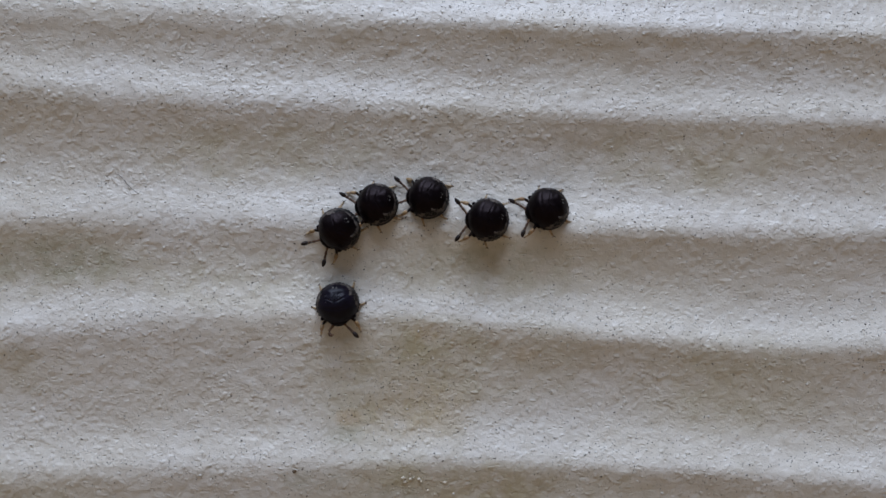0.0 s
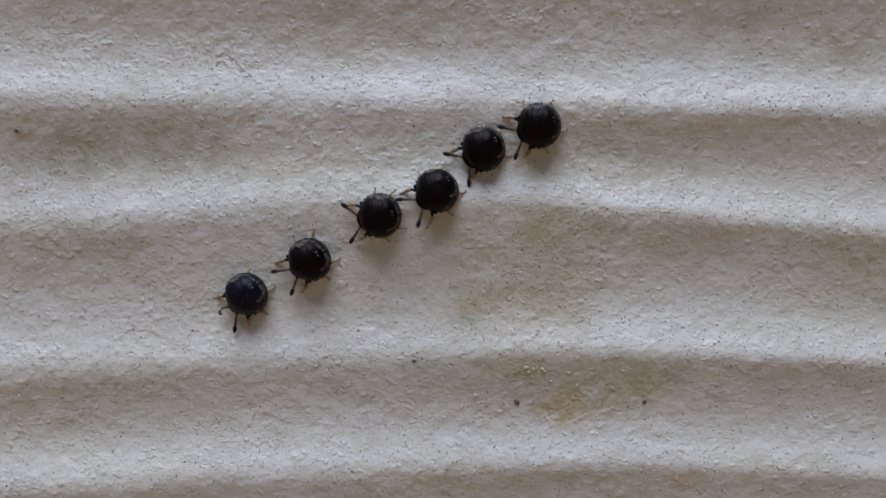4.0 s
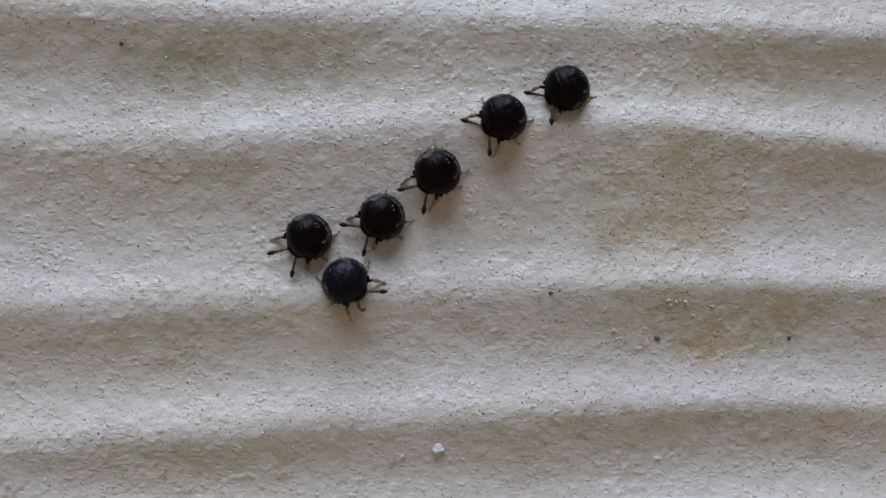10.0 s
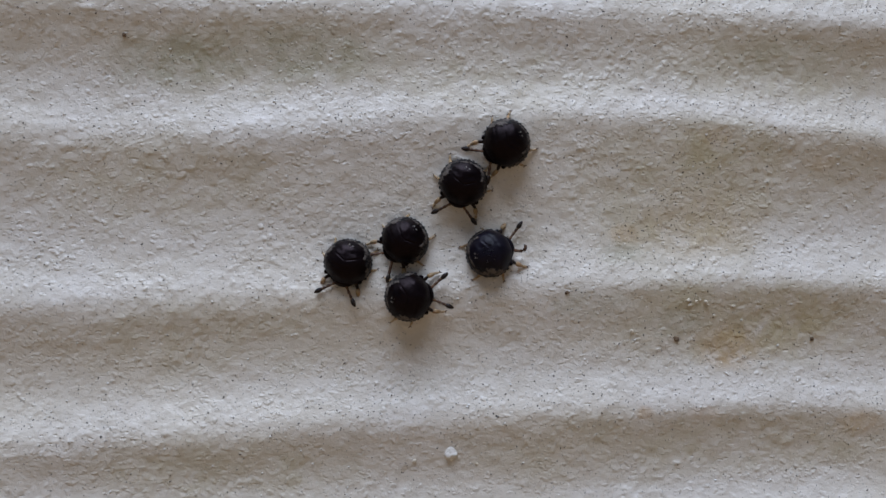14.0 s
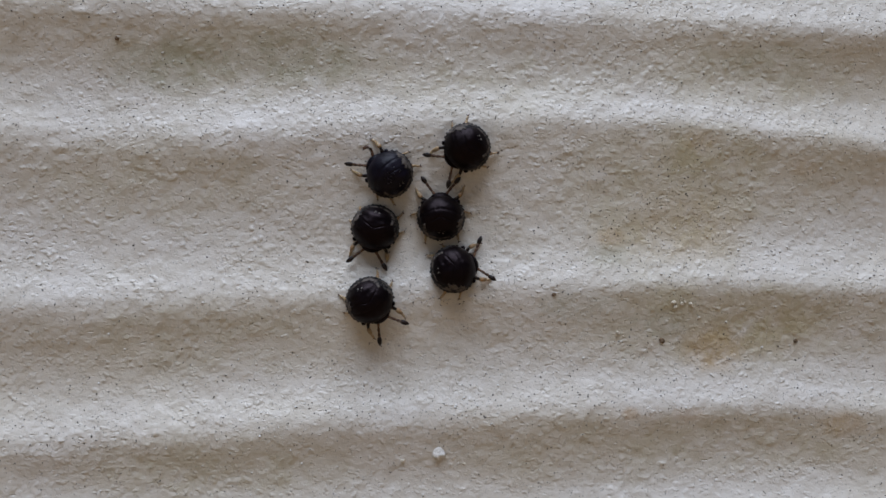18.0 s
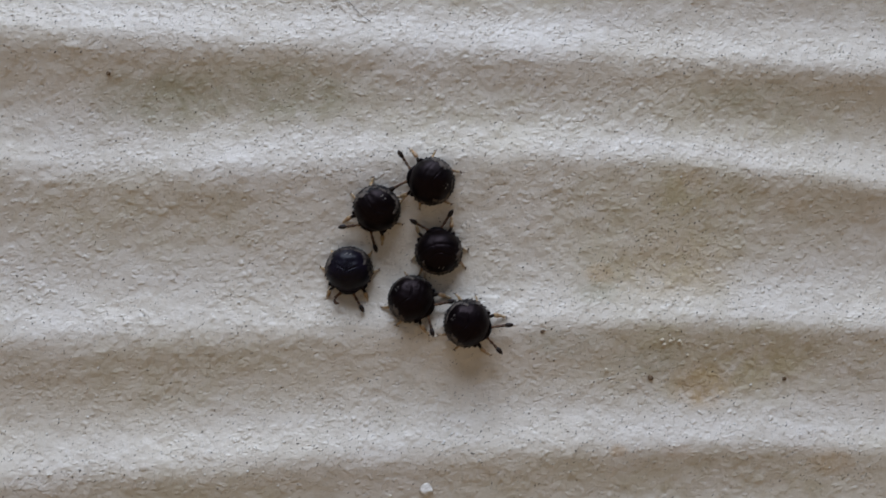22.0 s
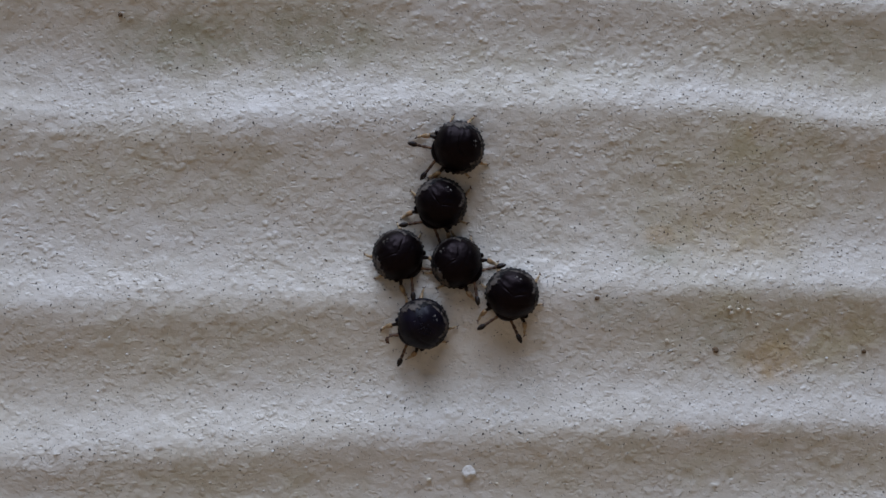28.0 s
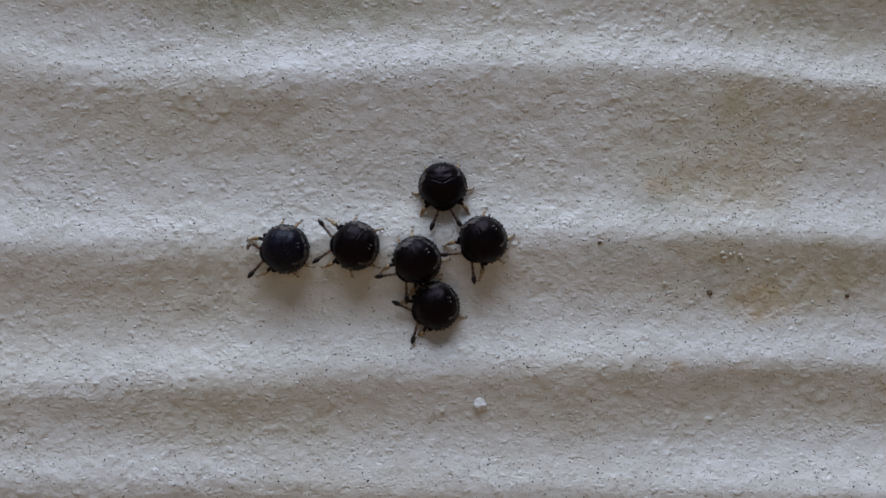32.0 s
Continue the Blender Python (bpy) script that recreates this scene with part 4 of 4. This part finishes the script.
    track_e = (
        (0.00, 26.24, 18.11, 180), (0.50, 24.68, 19.02, 185), (0.70, 24.38, 18.95, 187), (1.00, 21.61, 18.98, 189),
        (1.20, 20.81, 19.13, 197), (1.50, 17.98, 18.85, 208), (1.70, 17.44, 17.79, 214), (2.00, 16.58, 17.25, 223),
        (2.50, 16.38, 16.99, 218), (3.00, 16.31, 16.95, 214), (3.20, 16.37, 16.92, 214), (3.50, 15.23, 15.03, 214),
        (4.00, 13.89, 13.70, 215), (4.50, 11.81, 11.09, 213), (6.50, 8.73, 11.50, 210), (7.00, 7.17, 10.26, 207),
        (7.50, 5.40, 10.08, 207), (8.00, 5.39, 10.03, 206), (8.50, 5.15, 9.98, 206), (9.00, 5.40, 10.09, 205),
        (9.50, 3.05, 9.60, 209), (10.00, 2.89, 9.14, 217), (10.50, 0.40, 7.56, 218), (11.00, -0.30, 6.68, 218),
        (11.50, -0.40, 6.62, 218), (12.00, -0.37, 6.59, 218), (12.50, -1.12, 5.79, 232), (12.70, -0.86, 5.62, 234),
        (13.00, -2.27, 3.94, 250), (13.20, -2.21, 3.13, 252), (13.50, -1.78, 3.13, 255), (15.50, -2.84, 3.66, 244),
        (16.00, -5.44, 3.10, 222), (16.20, -7.03, 3.31, 220), (16.50, -8.62, 2.20, 235), (16.70, -8.43, 0.52, 242),
        (17.00, -8.67, -0.82, 268), (17.20, -8.49, -0.64, 265), (17.50, -8.75, -0.60, 260), (18.00, -8.52, -0.57, 257),
        (18.50, -8.74, -0.46, 257), (19.00, -8.50, -0.62, 257), (19.50, -8.57, -0.59, 257), (20.00, -8.62, -0.54, 257),
        (20.50, -7.77, -0.85, 275), (20.70, -7.50, -0.62, 285), (21.00, -7.08, -1.67, 300), (21.20, -6.65, -1.70, 305),
        (21.50, -5.20, -2.90, 313), (22.00, -4.30, -3.75, 330), (22.50, -4.28, -3.59, 330), (23.00, -4.29, -3.73, 330),
        (23.50, -4.35, -3.70, 334), (24.00, -3.77, -3.46, 345), (24.20, -4.29, -2.62, 352), (24.50, -4.47, -2.71, 363),
        (24.70, -4.04, -3.44, 363), (25.00, -2.22, -3.10, 362), (25.20, -0.58, -2.91, 361), (25.50, 2.62, -2.75, 360),
        (26.00, 2.59, -2.88, 360), (26.50, 2.46, -2.77, 358), (27.17, 1.47, -4.36, 312), (27.83, 0.49, -5.96, 266),
        (28.50, -0.50, -7.56, 220), (28.70, -1.62, -9.15, 214), (29.00, -4.25, -10.30, 203), (29.50, -4.78, -10.05, 192),
        (30.00, -4.85, -10.00, 190), (30.50, -4.98, -9.93, 189), (30.70, -4.78, -10.06, 187), (31.00, -6.46, -9.95, 185),
        (31.20, -8.52, -9.83, 176), (31.50, -10.16, -9.17, 163), (31.70, -10.87, -7.69, 155), (32.00, -13.79, -6.99, 176),
    )
    track_f = (
        (0.00, 32.02, 19.01, 195), (0.50, 31.46, 18.93, 190), (0.70, 30.02, 18.25, 189), (1.00, 28.03, 17.86, 187),
        (1.20, 25.68, 18.56, 187), (1.50, 25.04, 18.76, 188), (1.70, 24.69, 18.41, 189), (2.00, 22.54, 18.08, 190),
        (2.50, 22.42, 18.01, 190), (3.00, 22.39, 18.04, 190), (3.20, 22.54, 17.97, 193), (3.50, 21.76, 17.65, 198),
        (4.00, 19.10, 15.89, 206), (4.50, 17.36, 16.18, 207), (6.50, 14.03, 14.84, 213), (7.00, 12.70, 14.35, 216),
        (7.50, 11.59, 13.86, 216), (8.00, 9.34, 13.07, 216), (8.50, 9.18, 13.24, 216), (9.00, 9.30, 13.05, 216),
        (9.50, 8.74, 11.96, 214), (10.00, 8.64, 11.83, 215), (10.50, 5.24, 10.75, 216), (11.00, 4.64, 10.11, 216),
        (11.50, 4.67, 10.00, 216), (12.00, 4.57, 9.94, 215), (12.50, 4.54, 10.10, 216), (12.70, 3.39, 8.40, 216),
        (13.00, 2.81, 7.92, 216), (13.20, 2.90, 7.31, 216), (13.50, 1.85, 6.74, 215), (15.50, 1.84, 6.43, 215),
        (16.00, 0.70, 5.69, 219), (16.20, -0.48, 5.19, 219), (16.50, -0.69, 5.48, 220), (16.70, -0.70, 5.71, 220),
        (17.00, -0.24, 6.24, 220), (17.20, 0.06, 6.06, 220), (17.50, -0.10, 6.48, 219), (18.00, -0.54, 6.55, 219),
        (18.50, -0.59, 6.79, 219), (19.00, -0.53, 6.76, 218), (19.50, -0.57, 6.83, 218), (20.00, -0.53, 7.02, 219),
        (20.50, -2.59, 6.48, 225), (20.70, -4.30, 6.96, 224), (21.00, -6.76, 6.28, 222), (21.20, -7.20, 5.66, 226),
        (21.50, -7.06, 5.40, 233), (22.00, -7.45, 4.39, 240), (22.50, -7.50, 4.31, 240), (23.00, -7.37, 4.33, 240),
        (23.50, -7.35, 4.39, 238), (24.00, -8.04, 3.13, 232), (24.20, -8.69, 2.78, 248), (24.50, -8.74, 0.98, 272),
        (24.70, -8.61, -0.99, 286), (25.00, -7.89, -1.60, 308), (25.20, -7.01, -2.58, 310), (25.50, -6.01, -3.02, 312),
        (26.00, -5.95, -3.08, 312), (26.50, -6.02, -2.99, 313), (28.50, -3.54, -4.85, 330), (28.70, -3.85, -5.53, 327),
        (29.00, -2.62, -5.52, 323), (29.50, -1.70, -6.50, 324), (30.00, -1.76, -6.39, 319), (30.50, -1.73, -6.31, 300),
        (30.70, -1.67, -6.42, 283), (31.00, -1.96, -8.29, 258), (31.20, -2.05, -8.47, 248), (31.50, -3.14, -10.89, 232),
        (31.70, -4.75, -11.66, 222), (32.00, -6.83, -12.06, 208),
    )
    for b, (bug, track) in enumerate(zip(bugs, (track_a, track_b, track_c, track_d, track_e, track_f))):
        walk(bug, [(t, on_wall(x, z, h)) for t, x, z, h in track])
        # how far each row has walked, for the legs' step
        limbs = [o for o in bug.children if o.name.startswith(("antenna", "leg"))]
        gone, steps = 0.0, []
        for r, s in zip(track, track[1:]):
            way = math.hypot(s[1] - r[1], s[2] - r[2]) + abs(s[3] - r[3]) * 0.02
            n = max(1, min(6, round((s[0] - r[0]) / 0.12))) if way > 0.8 else 1
            for k in range(n):
                steps.append((r[0] + (s[0] - r[0]) * k / n, gone + way * k / n))
            gone += way
        steps.append((track[-1][0], gone))
        spread = (4, 5, 15, 1, 16, 15)[b]  # how far each bug holds its antennae apart
        na = nl = 0
        for limb in limbs:
            if limb.name.startswith("antenna"):
                side = 1 if na == 0 else -1
                x, y, z, turn = ANTENNA[side]
                walk(limb, [(r[0], limb_pose(x, y, z, turn - side * spread + 7 * math.sin(r[0] * 1.9 + na * 2 + b * 1.3))) for r in track])
                na += 1
            else:
                out, y, turn = LEGS[nl]
                walk(limb, [(t, limb_pose(out, y, 0.46, -turn + 13 * math.sin(d * 2.4 + nl * math.pi * 0.98))) for t, d in steps])
                nl += 1


motions()
